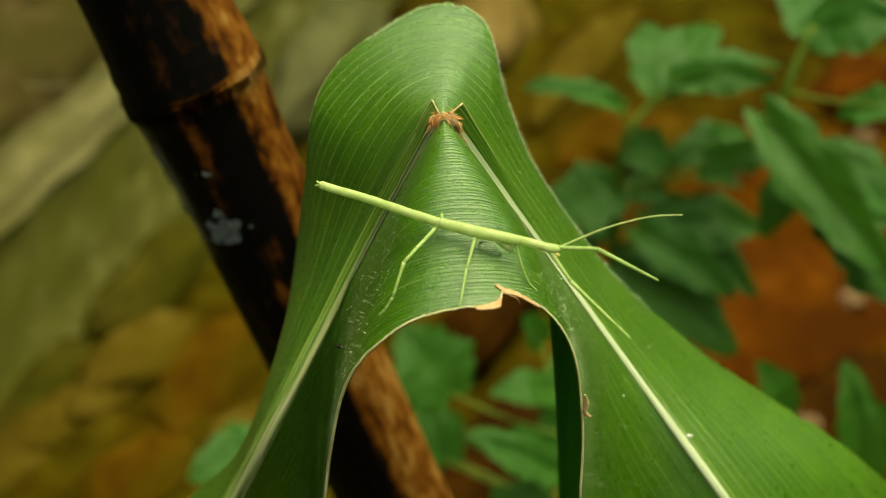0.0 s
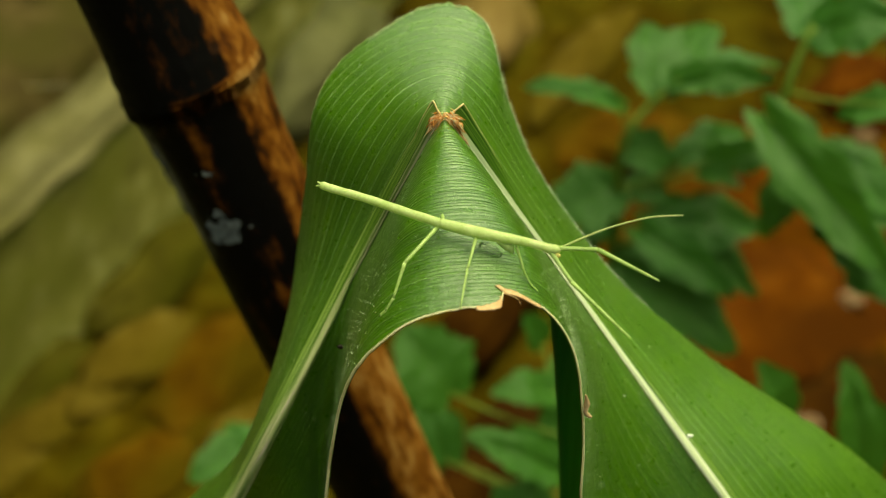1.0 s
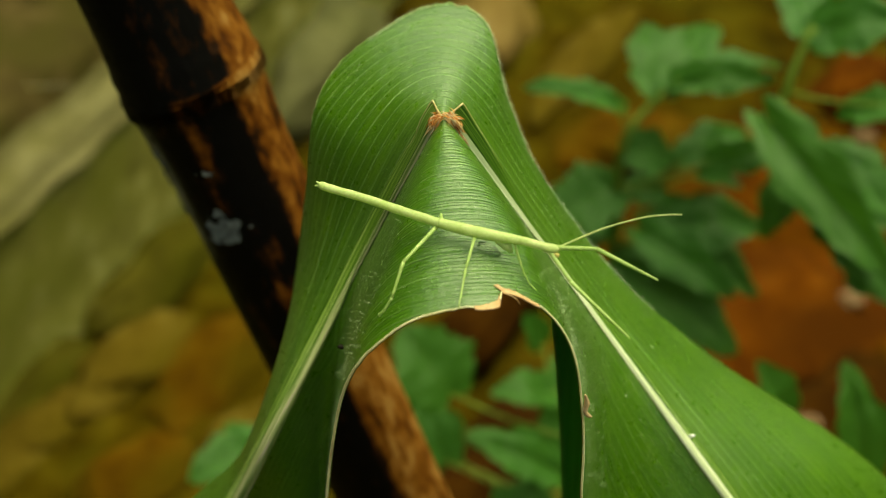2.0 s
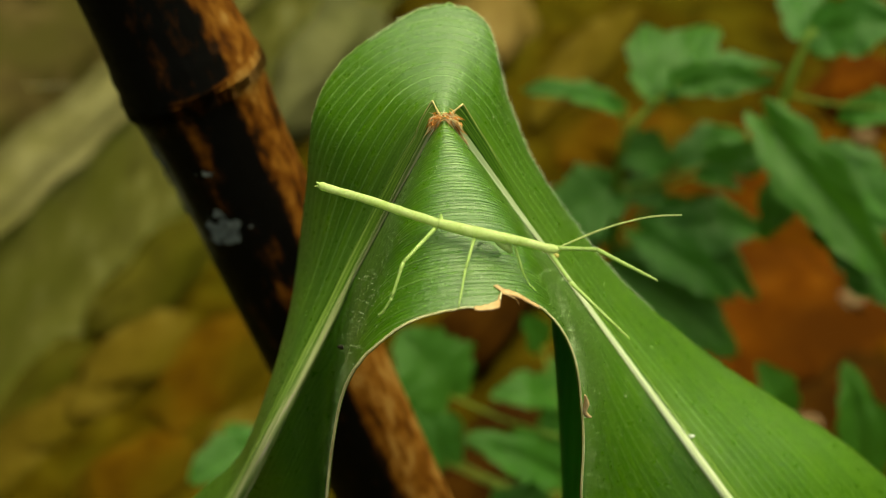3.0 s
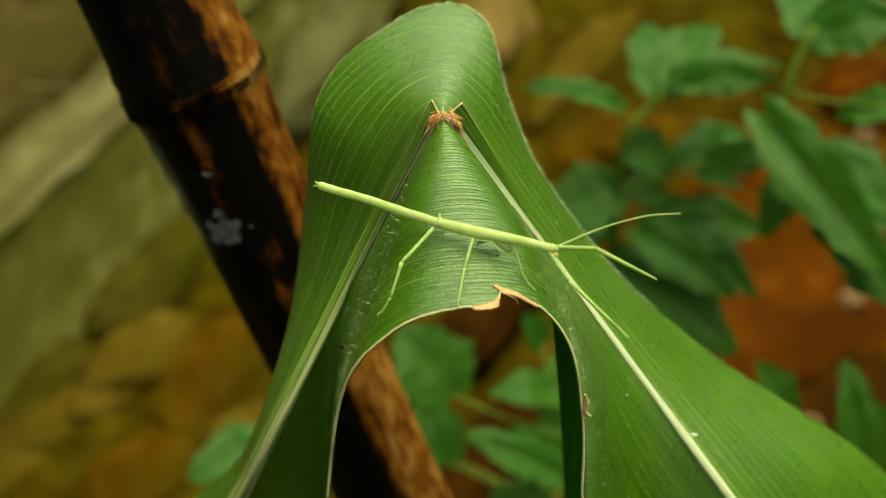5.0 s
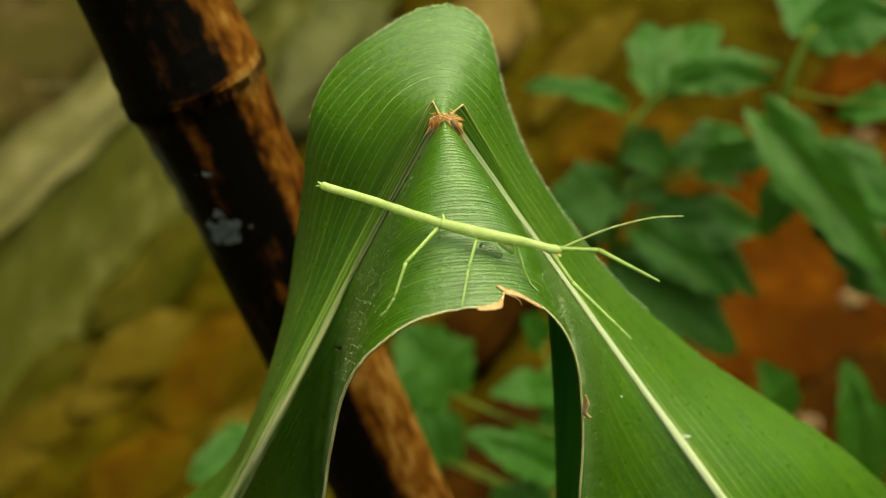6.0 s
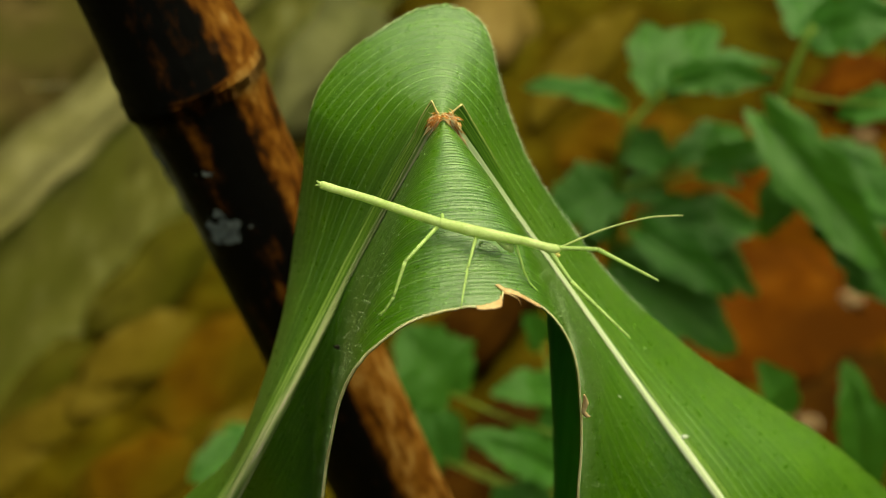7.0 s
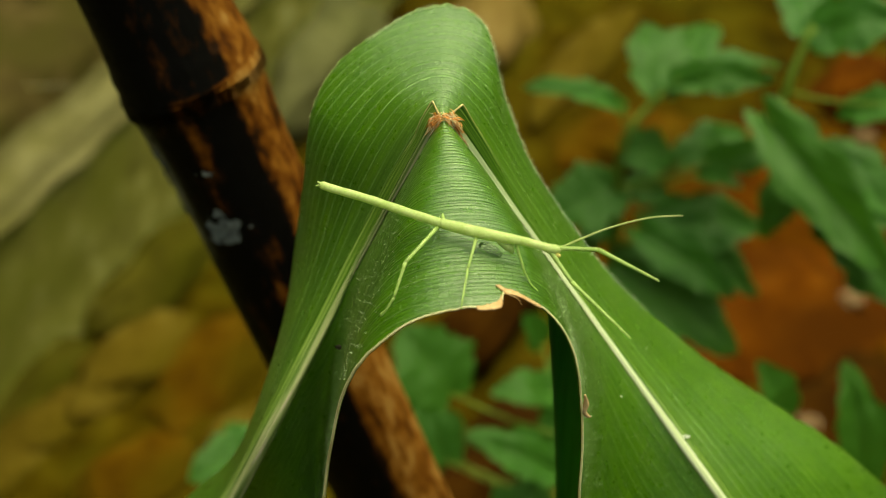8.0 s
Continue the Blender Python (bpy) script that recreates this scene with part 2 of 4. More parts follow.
def soil_material():
    m, nt, b = shader("clay_soil", 0.95, 0.02)
    big, mid, small = noise_tex(nt, 4.2, 3), noise_tex(nt, 17.0, 4), noise_tex(nt, 90.0, 5)
    x = nt.nodes.new("ShaderNodeSeparateXYZ")
    nt.links.new(nt.nodes.new("ShaderNodeTexCoord").outputs["Object"], x.inputs[0])
    earth = ramp(nt, mid, (0.28, (0.017, 0.011, 0.0007)), (0.5, (0.040, 0.026, 0.0015)), (0.72, (0.068, 0.047, 0.0045)))
    red = ramp(nt, mid, (0.28, (0.020, 0.006, 0.0006)), (0.65, (0.092, 0.029, 0.002)))
    f = nt.nodes.new("ShaderNodeMapRange")
    f.interpolation_type = "SMOOTHSTEP"
    dx, dy = calc(nt, "SUBTRACT", x.outputs[0], 0.52), calc(nt, "SUBTRACT", x.outputs[1], 1.39)
    away = calc(nt, "SQRT", calc(nt, "ADD", calc(nt, "MULTIPLY", dx, dx), calc(nt, "MULTIPLY", dy, dy)))
    nt.links.new(calc(nt, "MULTIPLY_ADD", big, -0.5, away), f.inputs[0])
    f.inputs[1].default_value, f.inputs[2].default_value = 0.13, -0.10
    c = mixed(nt, f.outputs[0], earth, red)
    moss = ramp(nt, big, (0.5, (0, 0, 0)), (0.62, (1, 1, 1)))
    c = mixed(nt, calc(nt, "MULTIPLY", moss, calc(nt, "MULTIPLY_ADD", f.outputs[0], -0.35, 0.35)), c, (0.070, 0.066, 0.006))
    nt.links.new(c, b.inputs["Base Color"])
    bumped(nt, b, calc(nt, "ADD", mid, calc(nt, "MULTIPLY", small, 0.4)), 0.8, 0.01)
    return m


def ground():
    near = [-1.8 + 0.018 * i for i in range(200)]
    far = [2.0, 3.0, 5.0, 10.0, 25.0, 60.0, 150.0, 400.0, 1000.0]
    xs = [-v for v in reversed(far)] + near + far
    bm = bmesh.new()
    grid = [[bm.verts.new((x, y + 1.25, ground_height(x, y + 1.25))) for y in xs] for x in xs]
    for i in range(len(xs) - 1):
        for j in range(len(xs) - 1):
            bm.faces.new((grid[i][j], grid[i + 1][j], grid[i + 1][j + 1], grid[i][j + 1]))
    g = part("ground", bm, soil_material(), None)
    tagged(g, "damp red-brown clay soil with clods and moss", "ground", kind="structure")


def masonry_material(name, dark, mid, pale, moss):
    m, nt, b = shader(name, 0.95, 0.03)
    big, med, small = noise_tex(nt, 7.0, 4), noise_tex(nt, 26.0, 5), noise_tex(nt, 140.0, 4)
    c = ramp(nt, med, (0.28, dark), (0.52, mid), (0.75, pale))
    c = mixed(nt, ramp(nt, big, (0.42, (0, 0, 0)), (0.60, (1, 1, 1))), c, moss)
    nt.links.new(c, b.inputs["Base Color"])
    bumped(nt, b, calc(nt, "ADD", med, calc(nt, "MULTIPLY", small, 0.4)), 0.7, 0.006)
    return m


def rough_block(name, size, material, parent, place, label="", rough=0.004, cell=0.03, round_by=0.16):
    """A bevelled slab whose faces are slightly uneven; its origin lies at the middle of its underside."""
    bm = bmesh.new()
    bmesh.ops.create_cube(bm, size=1.0)
    for v in bm.verts:
        v.co = Vector((v.co.x * size[0], v.co.y * size[1], (v.co.z + 0.5) * size[2]))
    bmesh.ops.bevel(bm, geom=bm.edges[:], offset=min(size) * round_by, segments=3, affect="EDGES")
    longest = [e for e in bm.edges if e.calc_length() > cell * 3]
    bmesh.ops.subdivide_edges(bm, edges=longest, cuts=int(max(size) / cell / 2) + 1, use_grid_fill=True)
    for v in bm.verts:
        v.co += Vector((noise.noise(v.co * 14), noise.noise(v.co * 14 + Vector((7, 1, 3))), noise.noise(v.co * 14 + Vector((2, 9, 5))))) * rough
    ob = part(name, bm, material, parent, label)
    ob.matrix_basis = place
    return ob


def sky_blocking_walls():
    """Unseen plain walls added round the camera to block sky light; open above and lower towards the light."""
    old = masonry_material("sky_block_plaster", (0.05, 0.05, 0.03), (0.10, 0.10, 0.06), (0.16, 0.16, 0.10), (0.05, 0.07, 0.02))
    for name, size, place in (("wall_west", (0.2, 6.4, 3.1), pose(-1.5, 1.9, -0.05)), ("wall_east", (0.2, 6.4, 2.1), pose(2.1, 1.9, -0.05)),
                              ("wall_south", (3.38, 0.2, 1.25), pose(0.3, -1.19, -0.05)), ("wall_north", (3.38, 0.2, 1.9), pose(0.3, 4.98, -0.05))):
        w = rough_block(name, size, old, None, place, "", 0.006, 0.3)
        tagged(w, "unseen plain wall added to block sky light", "wall", kind="structure")


def raised_bed():
    """Low mossy wall of a bed: a plastered face with a pale coping, running away to the right."""
    turn = math.degrees(math.atan2(0.342, 0.152))
    bed = new("garden_wall")
    bed.matrix_basis = pose(-0.480, 1.104, -0.02, 0, 0, turn)
    face = masonry_material("mossy_plaster", (0.12, 0.114, 0.028), (0.25, 0.24, 0.066), (0.41, 0.40, 0.18), (0.165, 0.168, 0.034))
    cope = masonry_material("pale_coping", (0.075, 0.067, 0.025), (0.125, 0.113, 0.05), (0.17, 0.153, 0.075), (0.09, 0.083, 0.027))
    rough_block("wall_face", (2.4, 0.11, 0.25), face, bed, pose(0.3, 0.058, 0.0), "", 0.006)
    rough_block("coping", (2.4, 0.098, 0.042), cope, bed, pose(0.3, 0.039, 0.240), "pale weathered coping", 0.012, 0.03, 0.42)
    tagged(bed, "low moss-covered garden wall with a pale stone coping", "wall", kind="structure")
    fill = masonry_material("bed_soil", (0.018, 0.013, 0.005), (0.052, 0.038, 0.013), (0.12, 0.085, 0.036), (0.045, 0.038, 0.010))
    soil = rough_block("bed_filling", (2.4, 0.9, 0.25), fill, None, Matrix.Translation((-0.480, 1.104, -0.03)) @ pose(0, 0, 0, 0, 0, turn) @ pose(0.3, 0.567, 0), "", 0.012, 0.04)
    tagged(soil, "brown soil filling the raised garden bed", "soil", kind="structure")


def rock(place, size, material, seed, label):
    bm = bmesh.new()
    bmesh.ops.create_icosphere(bm, subdivisions=4, radius=1.0)
    off = Vector((seed * 3.1, seed * 1.7, seed))
    for v in bm.verts:
        k = 1 + 0.32 * noise.noise(v.co * 1.3 + off) + 0.12 * noise.noise(v.co * 3.7 + off)
        v.co = Vector((v.co.x * size[0], v.co.y * size[1], v.co.z * size[2])) * k
    ob = part("rock", bm, material, None)
    ob.matrix_basis = place
    tagged(ob, label, "rock", "stones on the soil")


def rocks():
    tan = masonry_material("tan_rock", (0.050, 0.033, 0.003), (0.085, 0.058, 0.008), (0.13, 0.095, 0.020), (0.068, 0.048, 0.005))
    dusty = masonry_material("dusty_rock", (0.11, 0.070, 0.020), (0.17, 0.115, 0.040), (0.22, 0.155, 0.065), (0.14, 0.095, 0.026))
    rust = masonry_material("rust_rock", (0.034, 0.015, 0.001), (0.068, 0.032, 0.002), (0.105, 0.058, 0.006), (0.048, 0.031, 0.002))
    clay = masonry_material("red_clay_lump", (0.028, 0.007, 0.0008), (0.085, 0.024, 0.002), (0.15, 0.050, 0.006), (0.045, 0.013, 0.0013))
    tan_label, rust_label = "tan weathered stone half sunk in soil", "rust-brown mossy stone lying on the soil"
    clay_label = "broken lump of orange-red fired clay on soil"
    rock(pose(-0.385, 1.135, -0.004, 5.0, 8.0, 62.0), (0.105, 0.050, 0.026), tan, 1, tan_label)
    rock(pose(-0.468, 1.030, -0.010, 0.0, 5.0, 58.0), (0.070, 0.038, 0.024), tan, 2, tan_label)
    rock(pose(-0.505, 0.950, -0.013, 8.0, 0.0, 50.0), (0.070, 0.040, 0.024), tan, 3, tan_label)
    rock(pose(-0.288, 1.120, -0.014, 0.0, 0.0, 70.0), (0.110, 0.055, 0.024), rust, 4, rust_label)
    rock(pose(-0.345, 0.965, -0.016, 0.0, 9.0, 50.0), (0.095, 0.055, 0.021), rust, 5, rust_label)
    rock(pose(-0.225, 1.010, -0.016, 0.0, 9.0, 60.0), (0.075, 0.050, 0.021), tan, 6, tan_label)
    rock(pose(0.075, 1.93, 0.0, 0.0, 0.0, 75.0), (0.15, 0.075, 0.05), dusty, 7, tan_label)
    rock(pose(0.235, 1.83, -0.005, 0.0, 0.0, 62.0), (0.20, 0.045, 0.03), tan, 12, tan_label)
    # stones added for the soft darker gradient at the wall's foot
    mossy = masonry_material("wall_foot_filler", (0.036, 0.031, 0.004), (0.068, 0.058, 0.008), (0.11, 0.093, 0.020), (0.052, 0.049, 0.005))
    rock(pose(-0.385, 1.285, 0.0, 0.0, 0.0, 64.0), (0.13, 0.05, 0.05), mossy, 14, "dark mossy stone added to tone the foot of a wall")
    rock(pose(-0.500, 1.085, -0.008, 0.0, 0.0, 60.0), (0.10, 0.04, 0.04), mossy, 15, "dark mossy stone added to tone the foot of a wall")
    # added stone that stands in for the pale coping's far stretch
    lime = masonry_material("coping_stand_in", (0.075, 0.073, 0.030), (0.125, 0.122, 0.055), (0.17, 0.166, 0.085), (0.095, 0.097, 0.038))
    rock(pose(-0.195, 1.72, 0.055, 0.0, -10.0, 66.0), (0.17, 0.06, 0.08), lime, 13, "pale lime-grey stone added in place of the far coping")
    rock(pose(0.28, 1.60, -0.005, 0.0, 0.0, 15.0), (0.1125, 0.075, 0.03), rust, 8, rust_label)
    rock(pose(0.4312, 1.2188, -0.008, 6.0, 0.0, 30.0), (0.15, 0.1063, 0.022), clay, 9, clay_label)
    rock(pose(0.2812, 1.275, 0.0, 0.0, 0.0, 80.0), (0.075, 0.0562, 0.0275), clay, 10, clay_label)
    rock(pose(0.70, 1.74, -0.01, 0, 0, 10), (0.12, 0.09, 0.045), clay, 11, clay_label)
    # brick colour darkened in place of the shade of plants above
    darkened_brick = masonry_material("terracotta", (0.012, 0.004, 0.0006), (0.034, 0.012, 0.0012), (0.06, 0.022, 0.003), (0.02, 0.009, 0.001))
    for place in (pose(0.069, 1.206, -0.004, 0, 0, 62), pose(0.044, 0.931, -0.006, 0, 4, 55)):
        block = rough_block("brick", (0.235, 0.078, 0.060), darkened_brick, None, place, "", 0.003)
        tagged(block, "weathered terracotta brick lying on soil", "brick", "bricks on the soil")
    # stone added only to darken this part of the clay
    rock(pose(0.50, 1.055, -0.012, 0.0, 0.0, 20.0), (0.115, 0.075, 0.026), darkened_brick, 16, "dark red-brown stone added to darken the red clay")
    pebble = masonry_material("pale_pebble", (0.10, 0.06, 0.03), (0.20, 0.13, 0.08), (0.30, 0.22, 0.15), (0.16, 0.10, 0.05))
    for i, (x, y, z) in enumerate(((0.528, 1.232, 0.006), (0.427, 1.022, 0.000), (0.575, 1.44, 0.000), (0.640, 1.605, 0.000))):
        rock(pose(x, y, z), (0.017, 0.014, 0.010), pebble, 20 + i, "small pale pebble on red clay")


def dry_straw():
    bm = bmesh.new()
    tube(bm, spline(((-0.030, 0.004, 0.0), (-0.012, -0.001, 0.0015), (0.010, 0.001, 0.001), (0.030, -0.002, 0.0)), 5), (0.0003, 0.0004, 0.0004, 0.0003), 6)
    ob = part("straw", bm, plain("straw_pale", (0.40, 0.38, 0.24), (0.60, 0.58, 0.42), 90.0, 0.8), None)
    ob.matrix_basis = pose(-0.488, 1.352, 0.2532, 0, 0, 6)
    tagged(ob, "short pale dry straw lying on the bed soil", "straw")


# ---- bamboo pole ----
NODE_Z = 0.9562


def bamboo_material():
    """Charred culm: bare orange-brown along one side and round the node, a rusty streak below it, a grey sheen painted
    on one flank.
    """
    m, nt, b = shader("scorched_bamboo", 0.5, 0.10)
    fibre = noise_tex(nt, 1.0, 4, 0.6, stretched(nt, 170, 170, 9))
    blotch = noise_tex(nt, 1.0, 5, 0.65, stretched(nt, 60, 60, 26), 0.8)
    patch = noise_tex(nt, 1.0, 3, 0.5, stretched(nt, 24, 24, 12))
    mottle = noise_tex(nt, 1.0, 4, 0.65, stretched(nt, 190, 190, 90))
    grain = noise_tex(nt, 260.0, 3, 0.6)
    sep = nt.nodes.new("ShaderNodeSeparateXYZ")
    nt.links.new(nt.nodes.new("ShaderNodeTexCoord").outputs["Object"], sep.inputs[0])

    def span(value, low, high):
        r = nt.nodes.new("ShaderNodeMapRange")
        r.interpolation_type = "SMOOTHSTEP"
        r.inputs[1].default_value, r.inputs[2].default_value = low, high
        nt.links.new(value, r.inputs[0])
        return r.outputs[0]

    across = calc(nt, "MULTIPLY_ADD", patch, 0.010, calc(nt, "SUBTRACT", sep.outputs[0], 0.005))
    z = calc(nt, "SUBTRACT", sep.outputs[2], NODE_Z)
    above = span(z, 0.003, 0.006)
    # bare side: broader above the node and towards the foot
    edge = calc(nt, "ADD", calc(nt, "MULTIPLY", above, -0.0025), calc(nt, "MULTIPLY", span(z, -0.05, -0.14), 0.0060))
    bare = span(calc(nt, "ADD", across, edge), 0.0105, 0.0165)
    ring = calc(nt, "MULTIPLY", calc(nt, "MULTIPLY", span(z, -0.005, -0.002), span(z, 0.0045, 0.003)), span(across, -0.006, 0.006))
    streak = calc(nt, "MULTIPLY", calc(nt, "MULTIPLY", span(across, -0.0075, -0.003), span(across, 0.0035, 0.0005)), calc(nt, "MULTIPLY", span(z, -0.045, -0.004), calc(nt, "SUBTRACT", 1.0, above)))
    lowstreak = calc(nt, "MULTIPLY", calc(nt, "MULTIPLY", span(across, -0.001, 0.003), span(across, 0.011, 0.007)), calc(nt, "MULTIPLY", span(z, -0.05, -0.062), span(z, -0.105, -0.085)))
    upper = calc(nt, "MULTIPLY", calc(nt, "MULTIPLY", span(across, -0.013, -0.003), above), 0.20)
    f = calc(nt, "MULTIPLY_ADD", streak, 0.42, calc(nt, "MULTIPLY_ADD", bare, 0.66, calc(nt, "MULTIPLY", ring, 0.34)))
    f = calc(nt, "ADD", f, calc(nt, "MULTIPLY_ADD", lowstreak, 0.5, upper))
    # bare side lightened lower down to offset the leaf's shadow
    f = calc(nt, "ADD", f, calc(nt, "MULTIPLY", calc(nt, "MULTIPLY", bare, span(z, -0.06, -0.12)), 0.16))
    f = calc(nt, "MULTIPLY_ADD", above, -0.13, f)
    f = calc(nt, "ADD", f, calc(nt, "MULTIPLY_ADD", blotch, 1.3, -0.70))
    f = calc(nt, "ADD", f, calc(nt, "MULTIPLY_ADD", fibre, 0.7, -0.36))
    f = calc(nt, "ADD", f, calc(nt, "MULTIPLY_ADD", mottle, 1.8, -0.95))
    c = ramp(nt, f, (0.10, (0.0016, 0.0011, 0.0008)), (0.30, (0.020, 0.0065, 0.0016)), (0.52, (0.095, 0.028, 0.0035)), (0.80, (0.20, 0.078, 0.013)), (1.0, (0.30, 0.155, 0.045)))
    # grey sheen painted into the colour along the other flank
    sheen = calc(nt, "MULTIPLY", span(sep.outputs[0], -0.0125, -0.0180), calc(nt, "MULTIPLY", span(z, -0.062, -0.045), span(z, 0.0, -0.012)))
    c = mixed(nt, calc(nt, "MULTIPLY", sheen, span(mottle, 0.38, 0.56)), c, (0.30, 0.28, 0.21))
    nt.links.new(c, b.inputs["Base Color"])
    nt.links.new(calc(nt, "MULTIPLY_ADD", grain, 0.4, 0.32), b.inputs["Roughness"])
    bumped(nt, b, calc(nt, "ADD", fibre, calc(nt, "MULTIPLY_ADD", mottle, 0.5, calc(nt, "MULTIPLY", grain, 0.3))), 0.45, 0.0012)
    return m


def bamboo_pole():
    foot, top = Vector((0.2184, 0.2473, 0.0)), Vector((-0.0797, 0.3493, 0.9028))
    axis = (top - foot).normalized()
    length = (top - foot).length
    pole = new("bamboo_pole")
    # align the local x axis with the world's
    x = Vector((1, 0, 0)) - axis * axis.x
    x.normalize()
    rot = Matrix((x, axis.cross(x), axis)).transposed().to_4x4()
    pole.matrix_basis = Matrix.Translation(foot) @ rot
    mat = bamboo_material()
    nodes = [0.0 + length - 0.235 * k for k in range(5)] + [length + 0.21]
    bm = bmesh.new()
    rings, sides = [], 48
    zs = sorted({round(-0.03 + 0.004 * i, 4) for i in range(int((length + 0.30) / 0.004))})
    for z in zs:
        r = 0.0208 + 0.0006 * smooth(length - 0.01, length + 0.02, z)
        for nz in nodes:
            d = z - nz
            r += 0.0016 * math.exp(-(((d - 0.0005) / 0.0035) ** 2)) + 0.0015 * math.exp(-((d / 0.020) ** 2))
            r += 0.0009 * math.exp(-(((d - 0.008) / 0.003) ** 2)) - 0.0013 * math.exp(-(((d - 0.0045) / 0.0012) ** 2))
        ring = []
        for j in range(sides):
            a = 2 * math.pi * j / sides
            p = Vector((math.cos(a), math.sin(a), 0))
            k = r * (1 + 0.018 * noise.noise(Vector((p.x * 1.5, p.y * 1.5, z * 18))))
            ring.append(bm.verts.new((p.x * k, p.y * k, z)))
        rings.append(ring)
    for i in range(len(rings) - 1):
        for j in range(sides):
            bm.faces.new((rings[i][j], rings[i][(j + 1) % sides], rings[i + 1][(j + 1) % sides], rings[i + 1][j]))
    bm.faces.new(list(reversed(rings[0])))
    bm.faces.new(rings[-1])
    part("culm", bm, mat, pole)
    # ragged sheath scar round the node
    bm = bmesh.new()
    lo, hi, n = [], [], 72
    rng = random.Random(5)
    for j in range(n):
        a = 2 * math.pi * j / n
        r = 0.0241
        lo.append(bm.verts.new((r * math.cos(a), r * math.sin(a), length - 0.0012 - 0.0022 * rng.random())))
        hi.append(bm.verts.new(((r - 0.0004) * math.cos(a), (r - 0.0004) * math.sin(a), length + 0.0026 + 0.0006 * rng.random())))
    for j in range(n):
        bm.faces.new((lo[j], lo[(j + 1) % n], hi[(j + 1) % n], hi[j]))
    bmesh.ops.solidify(bm, geom=bm.faces[:], thickness=0.0007)
    part("node_ring", bm, mat, pole, "ragged orange-brown ring at the node")
    return pole, length


def mould_patch(pole, angle, z, size, seed):
    """Flat flaky patch on the pole's skin, for mould and for painted edge sheen."""
    rng = random.Random(seed)
    bm = bmesh.new()
    for _ in range(int(13 * size / 0.004)):
        a, dz = angle + rng.gauss(0, size * 0.45) / 0.0208, z + rng.gauss(0, size * 0.28)
        s = size * rng.choice((0.05, 0.08, 0.16, 0.30, 0.42))
        r = 0.0213 + 0.0015 * math.exp(-(((dz - NODE_Z) / 0.020) ** 2)) + rng.uniform(0, 0.0003)
        n = rng.randint(4, 7)
        ring = []
        for j in range(n):
            b = 2 * math.pi * j / n
            k = s * rng.uniform(0.35, 1.15)
            aa, zz = a + k * math.cos(b) / 0.0208, dz + k * math.sin(b) * 0.8
            ring.append(bm.verts.new((r * math.cos(aa), r * math.sin(aa), zz)))
        c = bm.verts.new(((r + 0.00015) * math.cos(a), (r + 0.00015) * math.sin(a), dz))
        for j in range(n):
            bm.faces.new((ring[j], ring[(j + 1) % n], c))
    tagged(part("mould_patch", bm, MOULD_SHEEN, pole, "grey-white flakes for mould and edge sheen", False), kind="stuff")


# ---- maize plant with its folded leaf ----
CREST = Vector((0.0, 0.252, 0.954))
STALK = Vector((0.235, 0.285, 0.0))
# the folded maize leaf: millimetres from the fold's crest over the midrib, x across the fold, y away, z up
SWING = Vector((0.0, -252.0, 171.0))
OUT_LEFT = ((0, 47.3), (3, 40.2), (8, 36.0), (17, 28.6), (35, 21), (100, 12), (140, 12), (200, 22))
OUT_RIGHT = ((0, 47.5), (3, 42), (8, 32), (16, 27), (40, 22), (90, 22), (140, 27), (220, 30))
FLARE_LEFT = ((0, 27.5), (9, 29.0), (17, 28.0), (35, 20.4), (70, 10.5), (100, 5.3), (135, 3.0), (150, 7), (200, 24))
FLARE_RIGHT = ((0, 11.5), (8, 8.8), (16, 6.5), (32, 4.2), (67, 6.4), (95, 15), (118, 26), (145, 41), (165, 49), (220, 66))


def hung_point(t, w):
    """t: -1 to 1 along the veins, over the fold; w: -1 at the eaten side, 0 on the midrib, 1 on the far margin."""
    h = (170.0 if t < 0 else 200.0) * abs(t) ** 1.9
    side = -1.0 if t < 0 else 1.0
    if w < 0:
        n = -w
        turned = smooth(20, 75, h)
        k = 0.45 - 0.33 * n ** (1.4 - 0.6 * turned) if t < 0 else 0.60 - 0.51 * n ** (2.0 - 0.75 * turned)
        bulge = 0.8 + (20.0 if t < 0 else 26.0) * n
        bulge *= math.sqrt(1 - math.exp(-h / (2 + (6 if t < 0 else 8) * n)))
        return side * (k * h + bulge) + 6.0 * n * math.exp(-h / 22), -58.0 * n, -h - 8.0 * n**1.4
    flare = curve_at(FLARE_LEFT if t < 0 else FLARE_RIGHT, h)
    wide = curve_at(OUT_LEFT if t < 0 else OUT_RIGHT, h)
    k = 0.45 if t < 0 else 0.60
    bow = 1 - max(0.0, 1 - w) ** 1.5 if t < 0 else 1 - max(0.0, 1 - w) ** 1.25
    # the fold is tight at the midrib and broadly rounded behind it
    tight = 3 + 7.5 * w + 8 * w * max(0.0, 1 - w) if t < 0 else 3.2 - 0.8 * w
    x = k * h + (0.8 + flare * bow) * math.sqrt(1 - math.exp(-h / tight))
    # the margin droops away behind the fold
    fall = 22.0 * w**1.5 * smooth(15, 60, h) if t < 0 else 27.0 * w**1.6 * smooth(30, 110, h)
    x += (0.13 if t < 0 else 0.20) * fall
    return side * x, wide * w + 0.70 * fall, -h + 3.5 * w * math.exp(-h / 30) - 0.70 * fall


